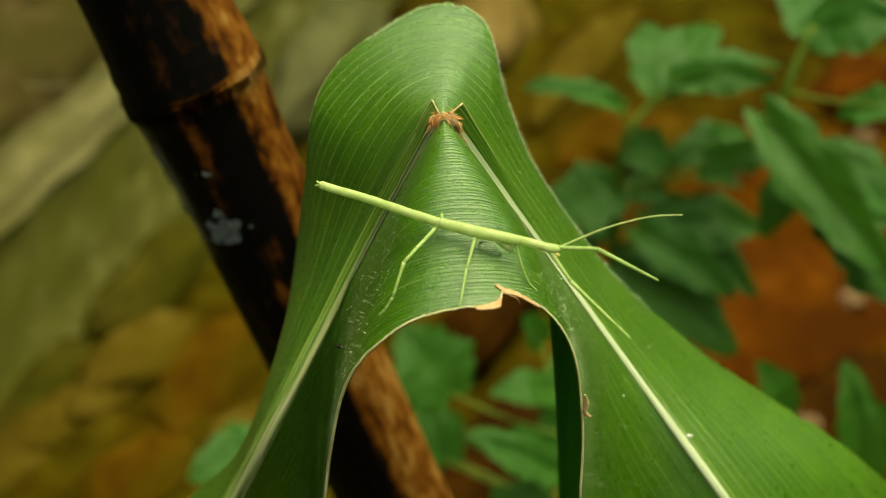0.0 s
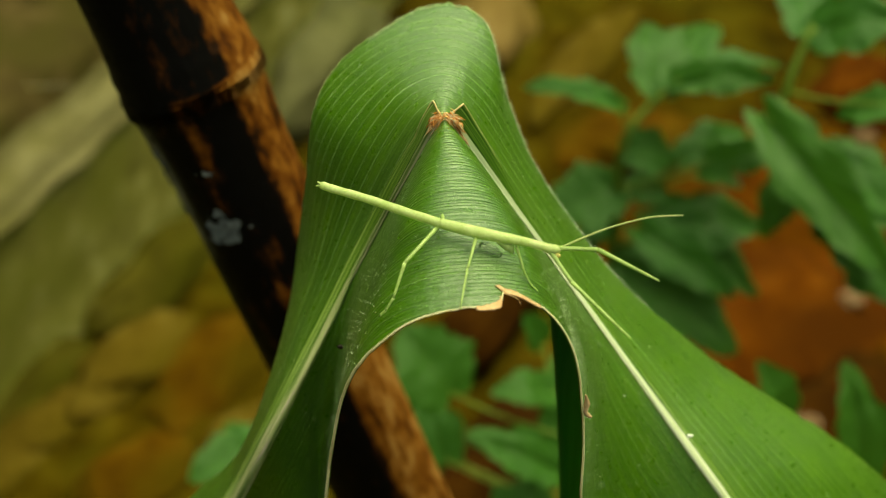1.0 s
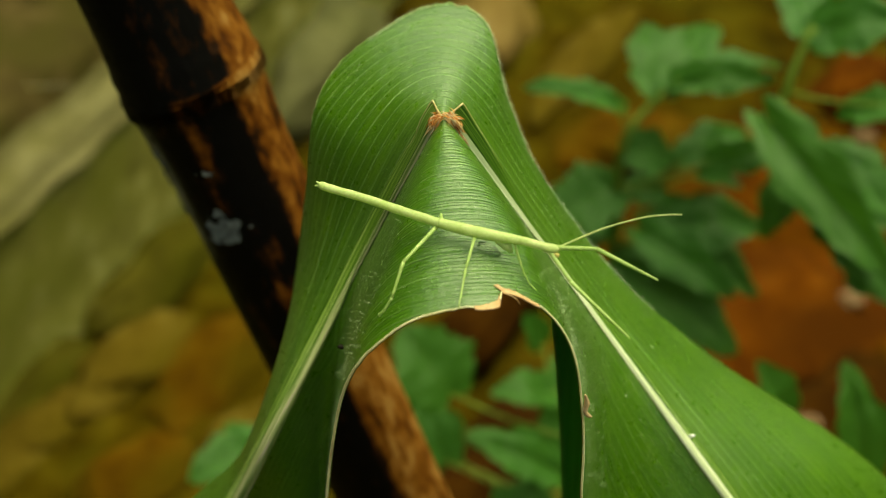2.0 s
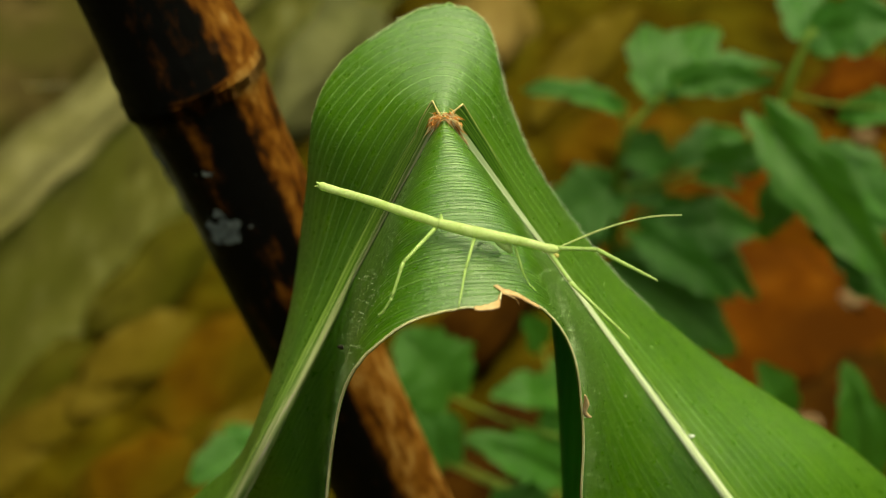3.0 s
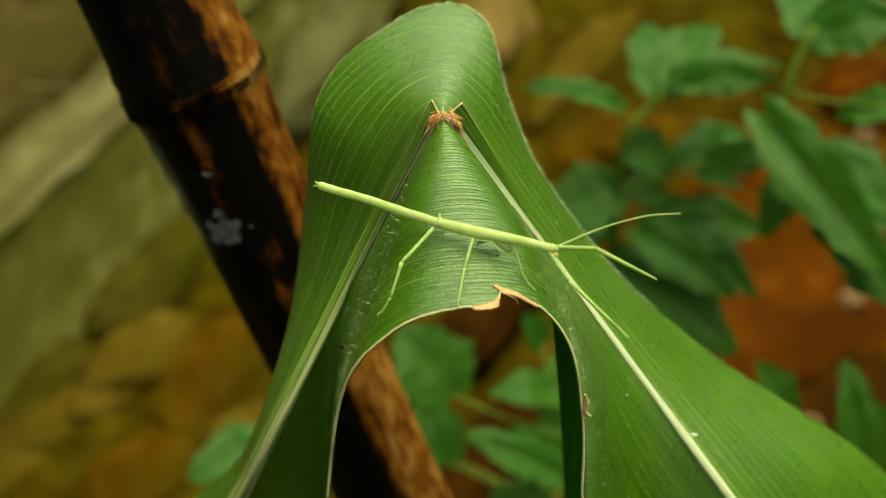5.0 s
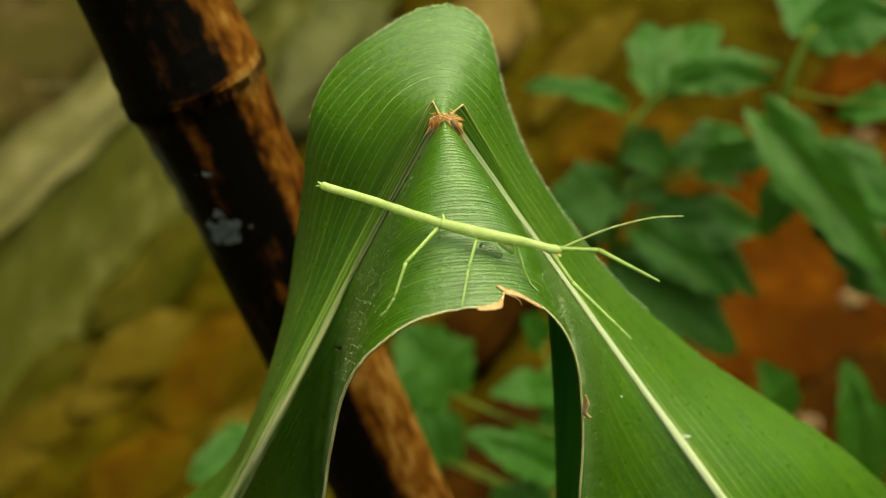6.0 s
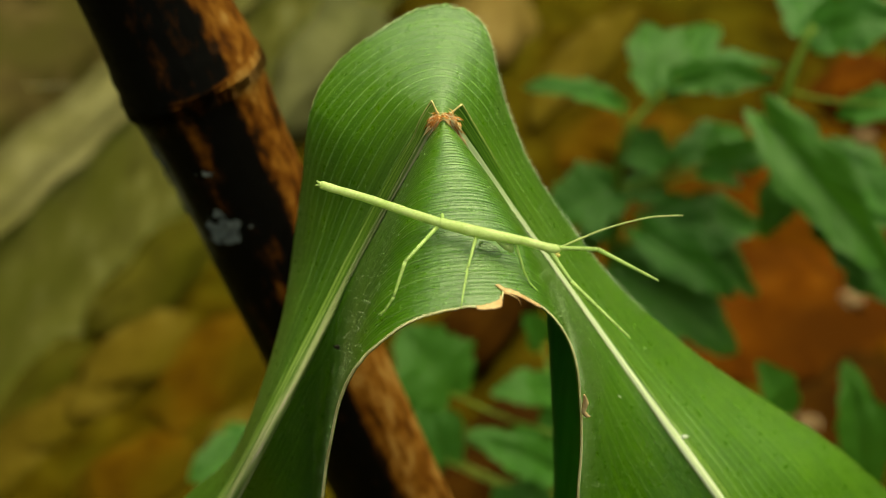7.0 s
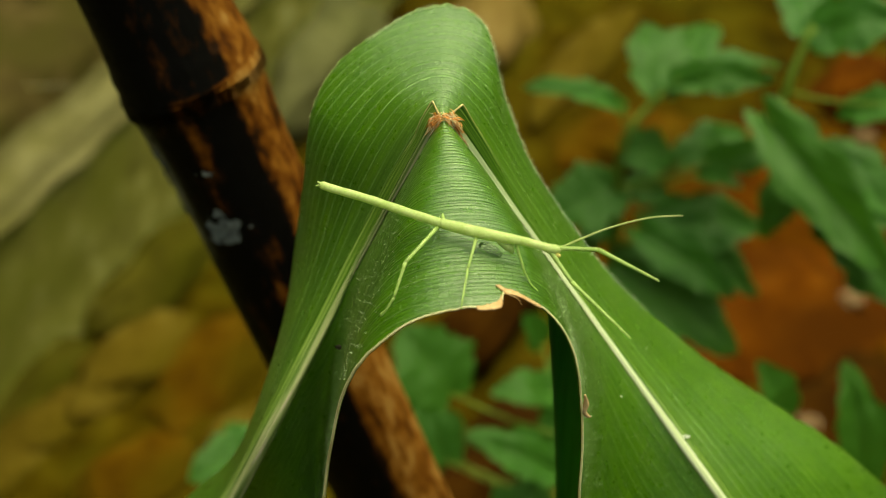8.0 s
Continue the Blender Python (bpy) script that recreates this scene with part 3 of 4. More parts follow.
def blade_point(t, w):
    """The blade as it hangs: both ends swing forward, and the eaten half turns back underneath."""
    p = Vector(hung_point(t, w))
    if t < 0:
        h = 170.0 * abs(t) ** 1.9
        swing = -0.11 * smooth(25, 125, h)
        if w < 0:
            swing += 0.24 * min(1.2, -w) ** 0.9 * smooth(28, 88, h)
    else:
        h = 200.0 * t**1.9
        swing = -0.12 * smooth(35, 170, h)
        if w < 0:
            swing += 0.13 * min(1.2, -w) * smooth(30, 120, h)
    return SWING + (p - SWING) * (1 + swing)


CUT_LEFT = ((0.0, 0.99), (0.036, 0.995), (0.068, 1.0), (0.103, 1.005), (0.167, 1.019), (0.238, 1.019), (0.315, 1.0), (0.432, 0.93), (0.485, 0.975), (0.53, 0.97), (0.55, 1.06), (0.7, 1.12), (1.0, 1.2))
CUT_RIGHT = ((0.0, 0.99), (0.022, 0.988), (0.044, 0.972), (0.052, 0.918), (0.071, 0.906), (0.11, 0.919), (0.181, 0.933), (0.248, 0.965), (0.30, 0.985), (0.397, 0.965), (0.454, 0.985), (0.517, 1.034), (1.0, 1.2))


def cut(t):
    """How far the eaten half still reaches from the midrib."""
    k = curve_at(CUT_LEFT if t < 0 else CUT_RIGHT, abs(t))
    return k + 0.006 * noise.noise(Vector((t * 30, 0.5, 0))) + 0.003 * noise.noise(Vector((t * 110, 2.5, 0))) + 0.022 * smooth(0.42, 0.55, abs(t)) * noise.noise(Vector((t * 24, 7.5, 0)))


def on_blade(t, w, lift=0.0):
    """A place on the blade in metres from the crest, lifted off its upper face by that many millimetres."""
    p = Vector(blade_point(t, w))
    e = 0.004
    du = Vector(blade_point(t + e, w)) - Vector(blade_point(t - e, w))
    dw = Vector(blade_point(t, w + e)) - Vector(blade_point(t, w - e))
    n = du.cross(dw)
    n = n.normalized() if n.length > 1e-9 else Vector((0, 0, 1))
    p += n * (lift + 0.25 * noise.noise(Vector((t * 7, w * 3, 0.2))) * smooth(0.15, 0.4, abs(w)))
    return p / 1000.0, n


def blade_mesh():
    bm = bmesh.new()
    uvl = bm.loops.layers.uv.verify()
    cols, inner, outer = 260, 40, 30
    ts = sorted([-0.985 + 1.985 * i / cols for i in range(cols + 1)] + [0.0415 + 0.0022 * i for i in range(8)])
    cols = len(ts) - 1
    ts = [t if abs(t) > 1e-4 else 1e-4 for t in ts]
    grid, info = [], []
    for t in ts:
        col = []
        reach = cut(t)
        along = (1 if t > 0 else -1) * 190 * abs(t) ** 1.5
        for j in range(inner + outer + 1):
            w = -reach * (1 - j / inner) if j < inner else (j - inner) / outer
            if w > 0.9:
                w += 0.042 * noise.noise(Vector((t * 55, 1.0, 0))) * (w - 0.9) * 10
            col.append(bm.verts.new(on_blade(t, w)[0]))
        # distance from the midrib across the blade
        far = 0.0
        marks = [None] * len(col)
        marks[inner] = (0.0, along / 100.0)
        for j in range(inner + 1, len(col)):
            far += (col[j].co - col[j - 1].co).length
            marks[j] = (far * 10.0, along / 100.0)
        far = 0.0
        for j in range(inner - 1, -1, -1):
            far += (col[j].co - col[j + 1].co).length
            marks[j] = (-far * 10.0, along / 100.0)
        grid.append(col)
        info.append(marks)
    for i in range(cols):
        for j in range(inner + outer):
            f = bm.faces.new((grid[i][j], grid[i + 1][j], grid[i + 1][j + 1], grid[i][j + 1]))
            for l, (a, b) in zip(f.loops, ((i, j), (i + 1, j), (i + 1, j + 1), (i, j + 1))):
                l[uvl].uv = info[a][b]
    return bm


def strip(bm, low, high, side=1):
    """A sheet between two lines of equal length, with maize UVs on that side of the midrib."""
    uvl = bm.loops.layers.uv.verify()
    n = len(low)
    rows = 5
    grid = [[bm.verts.new(Vector(a).lerp(Vector(b), j / rows)) for j in range(rows + 1)] for a, b in zip(low, high)]
    for i in range(n - 1):
        for j in range(rows):
            f = bm.faces.new((grid[i][j], grid[i + 1][j], grid[i + 1][j + 1], grid[i][j + 1]))
            for l, (x, y) in zip(f.loops, ((i, j), (i + 1, j), (i + 1, j + 1), (i, j + 1))):
                l[uvl].uv = (side * (Vector(low[x]) - Vector(high[x])).length * 10 * y / rows, 0.05 * x)


# widths in millimetres by the drop below the crest
RIB_LEFT = ((0, 1.1), (10, 1.3), (30, 1.3), (70, 1.4), (110, 1.6), (170, 1.9))
RIB_RIGHT = ((0, 0.9), (10, 1.0), (30, 1.2), (60, 1.6), (110, 2.2), (200, 2.9))
BAND_LEFT = ((0, 4.2), (12, 4.4), (30, 4.4), (60, 4.4), (110, 4.8), (170, 5.0))
BAND_RIGHT = ((0, 4.2), (10, 4.0), (30, 3.9), (60, 3.8), (110, 4.4), (200, 5.0))
# how the band's outer edge stands off the midrib near the break
LIP_LEFT = ((0, (-1.9, 2.3, 3.4)), (4, (-2.6, 1.4, 2.2)), (8, (-2.2, 1.4, 1.6)), (12, (-2.5, 1.5, 1.4)), (20, (-2.7, 1.9, 1.0)))
LIP_RIGHT = ((0, (4.0, 2.0, 2.6)), (4, (3.6, 1.8, 2.2)), (10, (3.2, 2.0, 1.9)), (20, (2.8, 2.2, 1.4)), (32, (2.5, 2.4, 0.9)))


def flange_point(side, t, d, lips):
    """A place d millimetres from the midrib on its outer band, which stands up near the break; metres from the crest."""
    h = (170.0 if side < 0 else 200.0) * t**1.9
    e = 0.02
    a = on_blade(side * t, 0.0, 0.35)[0] * 1000
    step = (on_blade(side * t, e, 0.0)[0] - on_blade(side * t, 0.0, 0.0)[0]).length * 1000 / e
    flat = on_blade(side * t, min(1.0, max(-0.05, d / step)), 0.40)[0] * 1000
    up = Vector([curve_at([(k, v[i]) for k, v in lips], h) for i in range(3)])
    stand = a + up * (d / 4.2)
    return stand.lerp(flat, smooth(8, lips[-1][0] + 6, h)) / 1000


def ribbon(bm, side, first, last, near, far, rise, lips):
    """A slightly domed band along the midrib between two distances from it; its UVs run across and along."""
    uvl = bm.loops.layers.uv.verify()
    rows, n = 9, 110
    grid, marks = [], []
    for i in range(n + 1):
        t = first + (last - first) * i / n
        h = (170.0 if side < 0 else 200.0) * t**1.9
        d0, d1 = near(h), far(h)
        _, up = on_blade(side * max(t, 0.1), 0.0)
        line = []
        for j in range(rows + 1):
            u = j / rows
            p = flange_point(side, t, d0 + (d1 - d0) * u, lips)
            line.append(bm.verts.new(p + up * (rise * (1 - (2 * u - 1) ** 2) * smooth(0, 0.12, t)) / 1000))
        grid.append(line)
        marks.append([((d0 + (d1 - d0) * j / rows) / 10, h / 100) for j in range(rows + 1)])
    for i in range(n):
        for j in range(rows):
            q = ((i, j), (i + 1, j), (i + 1, j + 1), (i, j + 1))
            f = bm.faces.new([grid[x][y] for x, y in (q if side > 0 else q[::-1])])
            for l, (x, y) in zip(f.loops, q if side > 0 else q[::-1]):
                l[uvl].uv = marks[x][y]


def maize_plant():
    plant = new("maize_plant")
    plant.location = STALK
    bm = bmesh.new()
    tube(bm, spline([(0, 0, -0.03), (0.004, 0, 0.35), (0, 0.004, 0.7), (0.01, 0, 1.0)], 8), (0.014, 0.013, 0.011, 0.009), 16)
    part("stalk", bm, plain("maize_stalk", (0.06, 0.13, 0.02), (0.14, 0.22, 0.05), 30.0, 0.5, 0.4, 0.3, 0.001, (1, 1, 0.1)), plant)
    leaf = part("leaf_blade", blade_mesh(), MAIZE, plant, "folded green blade with an eaten-out edge")
    leaf.location = CREST - STALK
    thick = leaf.modifiers.new("thickness", "SOLIDIFY")
    thick.thickness, thick.offset = 0.00035, -1.0
    # the midrib, a low rounded band down both slopes, and the ribbed band beside it, upturned where it has snapped
    for side, first, last, rib, band, lips in ((-1, 0.03, 0.985, RIB_LEFT, BAND_LEFT, LIP_LEFT), (1, 0.03, 1.0, RIB_RIGHT, BAND_RIGHT, LIP_RIGHT)):
        bm = bmesh.new()
        ribbon(bm, side, first, last, lambda h: -0.35, lambda h: curve_at(rib, h), 0.7, lips)
        part("midrib", bm, RIB if side > 0 else RIB_SHADE_SIDE, leaf, "pale whitish midrib" if side > 0 else "pale streaked midrib")
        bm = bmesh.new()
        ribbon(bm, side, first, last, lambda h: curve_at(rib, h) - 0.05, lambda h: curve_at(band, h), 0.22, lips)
        flange = part("ribbed_band", bm, BAND if side > 0 else BAND_SHADE_SIDE, leaf, "green band with pale streaks, upturned at the break")
        flange.modifiers.new("thickness", "SOLIDIFY").thickness = 0.0003
        bm = bmesh.new()
        crown = [flange_point(side, first + 0.26 * i / 24, curve_at(band, 0) * 0.995, lips) + Vector((0, 0, 0.00008)) for i in range(25)]
        tube(bm, crown, (0.00015, 0.00007, 0.00005, 0.00002), 6)
        tube(bm, [flange_point(side, first, curve_at(band, 0) * k / 8, lips) + Vector((0, -0.00015, 0.00005)) for k in range(9)], (0.00030, 0.00034, 0.00022, 0.00026), 6)
        part("lip_edge", bm, plain("lip_pale", (0.46, 0.36, 0.14), (0.70, 0.58, 0.32), 400.0, 0.7), flange, "dry pale edge")
    bm = bmesh.new()
    end = on_blade(1.0, 0.0, -0.5)[0]
    root = STALK - CREST + Vector((0, 0, 0.70))
    tube(bm, spline((on_blade(0.97, 0.0, -0.9)[0], end, end.lerp(root, 0.5) + Vector((0, 0, -0.012)), root), 8), (0.0014, 0.0020, 0.0034, 0.0060, 0.0105), 12)
    part("leaf_base", bm, RIB, leaf, "pale base of the blade clasping the stalk")
    # torn fibres at the break
    rng = random.Random(11)
    bm = bmesh.new()
    for _ in range(190):
        s = rng.choice((-1, 1))
        k = 0.45 if s < 0 else 0.60
        if rng.random() < 0.65:
            # streaks that run down beside the midrib
            h, run = rng.uniform(0.1, 3.0), rng.uniform(1.2, 3.2)
            root = Vector((s * (k * h + rng.uniform(0.2, 1.9)), rng.uniform(-1.3, 0.3), -h + rng.uniform(0.4, 1.5)))
            tip = root + Vector((s * k * run + rng.gauss(0, 0.35), rng.gauss(-0.1, 0.3), -run))
        else:
            # short spikes towards the break
            h, run = rng.uniform(0.2, 2.6), rng.uniform(0.5, 1.6)
            root = Vector((s * (k * h + rng.uniform(0.5, 2.6)), rng.uniform(-1.2, 0.5), -h + rng.uniform(0.3, 1.6)))
            tip = root + Vector((-s * run * rng.uniform(0.3, 1.2), rng.gauss(-0.1, 0.5), run * rng.uniform(-0.3, 1.1)))
        mid = root.lerp(tip, 0.5) + Vector((rng.gauss(0, 0.2), -0.2 * rng.random(), 0.3 * rng.random()))
        tube(bm, [v / 1000 for v in spline((root, mid, tip), 3)], (0.00014, 0.00012, 0.00003), 4)
    for _ in range(60):
        h = rng.uniform(2, 7)
        root = Vector((0.60 * h + 0.9 + rng.gauss(0, 0.15), -0.7, -h + 0.9))
        tip = root + Vector((0.6, 0, -1.0)) * rng.uniform(1.0, 2.4)
        tube(bm, [root / 1000, (root.lerp(tip, 0.5) + Vector((0, 0, 0.15))) / 1000, tip / 1000], (0.00012, 0.00004), 4)
    # a mat of frayed ends across the broken midrib
    for _ in range(95):
        x = rng.uniform(-3.0, 4.2)
        root = Vector((x, rng.uniform(-1.6, 1.0), 0.5 - 0.16 * x * x * (1.0 if x < 0 else 0.55) + rng.uniform(0.0, 0.6)))
        run = rng.uniform(0.7, 2.0)
        tip = root + Vector((rng.gauss(0.25 * x, 0.7), rng.gauss(-0.3, 0.5), rng.gauss(-0.1, 0.4) - 0.12 * abs(x))).normalized() * run
        mid = root.lerp(tip, 0.5) + Vector((rng.gauss(0, 0.15), 0, 0.25 * rng.random()))
        tube(bm, [v / 1000 for v in spline((root, mid, tip), 3)], (0.00010, 0.00009, 0.00003), 4)
    tagged(part("fibre_tuft", bm, FIBRE, leaf, "orange-brown torn fibres at the break"), kind="stuff")
    # dry rim of the eaten side
    bm = bmesh.new()
    line = [on_blade(t, -cut(t), 0.15)[0] for t in (-0.95 + 1.87 * i / 330 for i in range(331))]
    tube(bm, line, (0.00044, 0.00042, 0.00034, 0.00022, 0.00018, 0.00030, 0.00036, 0.00038), 6)
    part("eaten_rim", bm, plain("rim_tan", (0.78, 0.71, 0.42), (0.94, 0.89, 0.64), 120.0, 0.7, 0.3, 0.0, 0.001, None, 0.4), leaf, "thin dry tan rim")
    bm = bmesh.new()
    line = [on_blade(t, 1.0 + 0.042 * noise.noise(Vector((t * 55, 1.0, 0))), 0.0)[0] for t in (-0.33 + 0.46 * i / 150 for i in range(151))]
    tube(bm, line, (0.00008, 0.00010, 0.00008, 0.00010, 0.00010, 0.00008), 6)
    part("frilled_margin", bm, plain("margin_pale", (0.20, 0.34, 0.08), (0.42, 0.50, 0.22), 150.0, 0.7), leaf, "pale frilled margin")
    # brown torn points on the rim
    for t0, t1, deep in ((0.004, 0.047, 0.020), (0.057, 0.130, 0.016)):
        bm = bmesh.new()
        n = 16
        low = [on_blade(t0 + (t1 - t0) * i / n, -cut(t0 + (t1 - t0) * i / n) - 0.012, 0.35)[0] for i in range(n + 1)]
        high = []
        for i in range(n + 1):
            u = i / n
            t = t0 + (t1 - t0) * u
            d = deep * (u if t0 < 0.05 else (1 - u) ** 2.2) * (1 + 0.9 * noise.noise(Vector((u * 9, t0, 0)))) + 0.003
            lean = 0.016 * (1 - u) ** 3 if t0 > 0.05 else 0.0
            high.append(on_blade(t - lean, -cut(t) + d, 0.35)[0])
        strip(bm, low, high)
        scar = part("withered_point", bm, DRY, leaf, "withered brown point on the rim")
        scar.modifiers.new("thickness", "SOLIDIFY").thickness = 0.0003
    bm = bmesh.new()
    a = on_blade(0.052, -cut(0.052))[0]
    tube(bm, [a + Vector(v) / 1000 for v in spline([(0, 0, 0), (1.6, -1.0, 0.2), (3.2, -1.4, -0.6), (3.9, -1.6, -2.0)], 6)], (0.00012, 0.00010, 0.00004), 5)
    part("dry_curl", bm, DRY, leaf, "dry curled shred")
    bm = bmesh.new()
    a = on_blade(0.385, -cut(0.385), 0.2)[0]
    tube(bm, [a + Vector(v) / 1000 for v in spline([(0.2, -0.3, 5.5), (0.8, 0.2, 2.4), (0.5, 0.1, 0), (1.4, 0.3, -1.8), (2.3, 0.5, -2.4)], 6)], (0.0002, 0.0007, 0.0006, 0.0005, 0.0001), 6)
    part("dry_curl", bm, DRY, leaf, "dry curled shred")
    # shaded strip of blade hanging inside the fold; its colour is lightened against the shade
    bm = bmesh.new()
    low, high = [], []
    for i in range(25):
        u = i / 24
        low.append(Vector((0.0272 + 0.0085 * u + 0.0012 * math.sin(u * 3), -0.010, -0.051 - 0.112 * u)))
        high.append(Vector((0.0400 + 0.0120 * u, -0.003, -0.066 - 0.100 * u)))
    strip(bm, low, high, -1)
    flap = part("hanging_strip", bm, plain("maize_strip_lightened", (0.06, 0.26, 0.04), (0.14, 0.42, 0.09), 90.0, 0.35, 0.6, 0.3, 0.0005, (1, 1, 0.04), 0.6), leaf, "dark shaded strip of the same blade")
    flap.modifiers.new("thickness", "SOLIDIFY").thickness = 0.0004
    # fine hairs
    rng = random.Random(3)
    bm = bmesh.new()
    spread = ((190, -0.85, -0.26, -1.0, -0.70, 2.0), (580, -0.78, -0.2, -0.80, -0.10, 1.15), (330, 0.16, 0.62, -1.0, -0.70, 2.0), (900, 0.25, 0.95, -0.95, -0.05, 1.7), (1500, -0.8, 0.6, 0.05, 0.98, 0.40), (1700, -0.15, 0.62, 0.97, 1.0, 1.2), (1300, -0.25, 0.35, -0.95, 0.0, 0.5), (320, 0.2, 0.62, 0.5, 1.0, 0.8))
    for count, ta, tb, wa, wb, size in spread:
        for _ in range(count):
            t, w = rng.uniform(ta, tb), rng.uniform(wa, wb)
            if w < 0 and -w > cut(t) - 0.01:
                continue
            p, n = on_blade(t, w)
            along = (on_blade(t + 0.01, w)[0] - on_blade(t - 0.01, w)[0]).normalized() * (1 if t < 0 else -1)
            across = n.cross(along)
            lie = n * 0.85 + across * rng.gauss(0.25 if t < 0 else -0.25, 0.25) + along * rng.gauss(-0.15, 0.25)
            tip = p + lie.normalized() * size * rng.uniform(0.4, 1.1) / 1000
            side = (tip - p).cross(Vector((0.3, 1, 0.2))).normalized() * 0.000020
            up = (tip - p).cross(side).normalized() * 0.000020
            q = [bm.verts.new(p + side), bm.verts.new(p - side * 0.5 + up), bm.verts.new(p - side * 0.5 - up), bm.verts.new(tip)]
            for a, b in ((0, 1), (1, 2), (2, 0)):
                bm.faces.new((q[a], q[b], q[3]))
    tagged(part("leaf_hairs", bm, HAIR, leaf, "fine pale leaf hairs"), kind="stuff")
    # specks lying on the blade
    for t, w, size, mat, text in ((-0.537, -0.375, 0.0011, plain("dark_speck", (0.006, 0.004, 0.003), (0.02, 0.012, 0.006), 500.0, 0.7), "black speck of dirt"),
                                  (0.7447, 0.088, 0.0010, FLUFF, "white fluffy speck"), (0.638, 0.4375, 0.00026, FLUFF, "tiny white speck"), (0.614, -0.2375, 0.0003, FLUFF, "tiny white speck")):
        bm = bmesh.new()
        bmesh.ops.create_icosphere(bm, subdivisions=2, radius=size)
        for v in bm.verts:
            v.co *= 1 + 0.9 * noise.noise(v.co * 1500 + Vector((t * 9, 0, 0)))
        sp = part("speck", bm, mat, leaf, text)
        sp.location, sp.scale = on_blade(t, w, 0.6)[0], (1.0, 0.45, 0.6)
        sp.rotation_euler = (0.3, 0.6, 0.4)
    return plant, leaf


# ---- stick insect ----
PERCH = CREST + Vector((0.0, -0.0385, -0.006))


def stick_insect():
    bug = new("stick_insect")
    bug.location = PERCH
    shift = Vector((0.0, -38.5, -6.0))

    def limb(name, points, radii, mat, label="", sides=8, steps=6):
        bm = bmesh.new()
        tube(bm, [(v - shift) / 1000 for v in spline(points, steps)], [r * 1.18 for r in radii], sides)
        return part(name, bm, mat, bug, label)

    def jointed(name, points, radii):
        """A leg of straight members with slightly swollen joints."""
        bm = bmesh.new()
        ps = [(Vector(p) - shift) / 1000 for p in points]
        for i in range(len(ps) - 1):
            line = [ps[i].lerp(ps[i + 1], k / 6) for k in range(7)]
            tube(bm, line, (radii[i] * 1.25, radii[i], radii[i] * 0.90, radii[i + 1] * 1.1), 8)
        for d in ((0.35, 0.1, -0.35), (0.3, -0.3, -0.25)):
            tube(bm, [ps[-1], ps[-1] + Vector(d) / 1000], (radii[-1], 0.00004), 5)
        return part(name, bm, LIMB, bug)

    body = [(-27.3, -24.5, -1.2), (-24.2, -25.5, -1.7), (-16.6, -28.9, -1.8), (-7.8, -33.9, -1.6), (-0.5, -38.2, -1.2)]
    limb("abdomen", body, (0.00060, 0.00082, 0.00076, 0.00081, 0.00075, 0.00082, 0.00077, 0.00084, 0.00079, 0.00087, 0.00082, 0.00090, 0.00086, 0.00092), INSECT, "slender pale yellow-green abdomen", 12, 10)
    for d in ((-1.1, 0.3, 0.75), (-1.5, 0.1, -0.35)):
        limb("cercus", [(-26.9, -24.6, -1.2), Vector((-26.9, -24.6, -1.2)) + Vector(d)], (0.00040, 0.00026, 0.00010), INSECT)
    limb("thorax", [(-0.8, -38.0, -1.2), (7.9, -41.4, -1.2), (16.2, -43.6, -1.5), (21.6, -44.9, -2.2)], (0.00092, 0.00106, 0.00112, 0.00098, 0.00086, 0.00080, 0.00076), INSECT, "", 12, 8)
    limb("head", [(21.3, -44.9, -2.2), (22.8, -45.2, -2.4), (24.6, -45.3, -2.4)], (0.00076, 0.00090, 0.00088, 0.00042), INSECT, "small yellowish head", 12, 6)
    jointed("hind_leg", [(-1.0, -37.9, -2.0), (-8.1, -48.4, -3.3), (-10.5, -53.4, -8.8), (-12.2, -54.2, -11.7), (-13.4, -54.2, -12.9)], (0.00042, 0.00034, 0.00026, 0.00024, 0.00022))
    jointed("hind_leg", [(-0.1, -37.5, -1.2), (-0.3, -36.2, -0.5), (-0.3, -35.4, -0.8)], (0.00040, 0.00028, 0.00014))
    jointed("middle_leg", [(7.0, -41.3, -1.8), (4.9, -50.0, -3.8), (3.4, -58.6, -6.8)], (0.00034, 0.00022, 0.00013))
    jointed("middle_leg", [(15.3, -43.8, -2.4), (17.0, -47.2, -7.0), (18.4, -48.2, -9.6), (19.6, -49.2, -10.2)], (0.00028, 0.00018, 0.00013, 0.00012))
    jointed("fore_leg", [(22.4, -45.5, -2.8), (26.7, -50.3, -7.1), (36.5, -58.4, -12.8), (38.4, -59.9, -13.9)], (0.00050, 0.00040, 0.00026, 0.00020))
    jointed("fore_leg", [(23.8, -45.1, -2.2), (32.2, -46.3, -1.6), (42.0, -50.2, -5.0), (44.5, -51.2, -5.8)], (0.00046, 0.00042, 0.00028, 0.00020))
    limb("antenna", [(24.2, -45.2, -2.2), (29.0, -44.5, 0.0), (34.8, -43.7, 2.25), (42.9, -43.2, 4.5), (49.6, -43.3, 5.1)], (0.00020, 0.00018, 0.00015, 0.00010), plain("antenna_tan", (0.34, 0.42, 0.14), (0.44, 0.52, 0.22), 300.0), "thin yellowish feeler", 6)
    limb("mouth", [(23.2, -45.8, -3.0), (24.0, -46.1, -3.4), (24.5, -46.2, -3.3)], (0.00030, 0.00050, 0.00020), plain("mouth_tan", (0.50, 0.42, 0.12), (0.66, 0.56, 0.20), 400.0), "tan mouthparts", 8, 4)
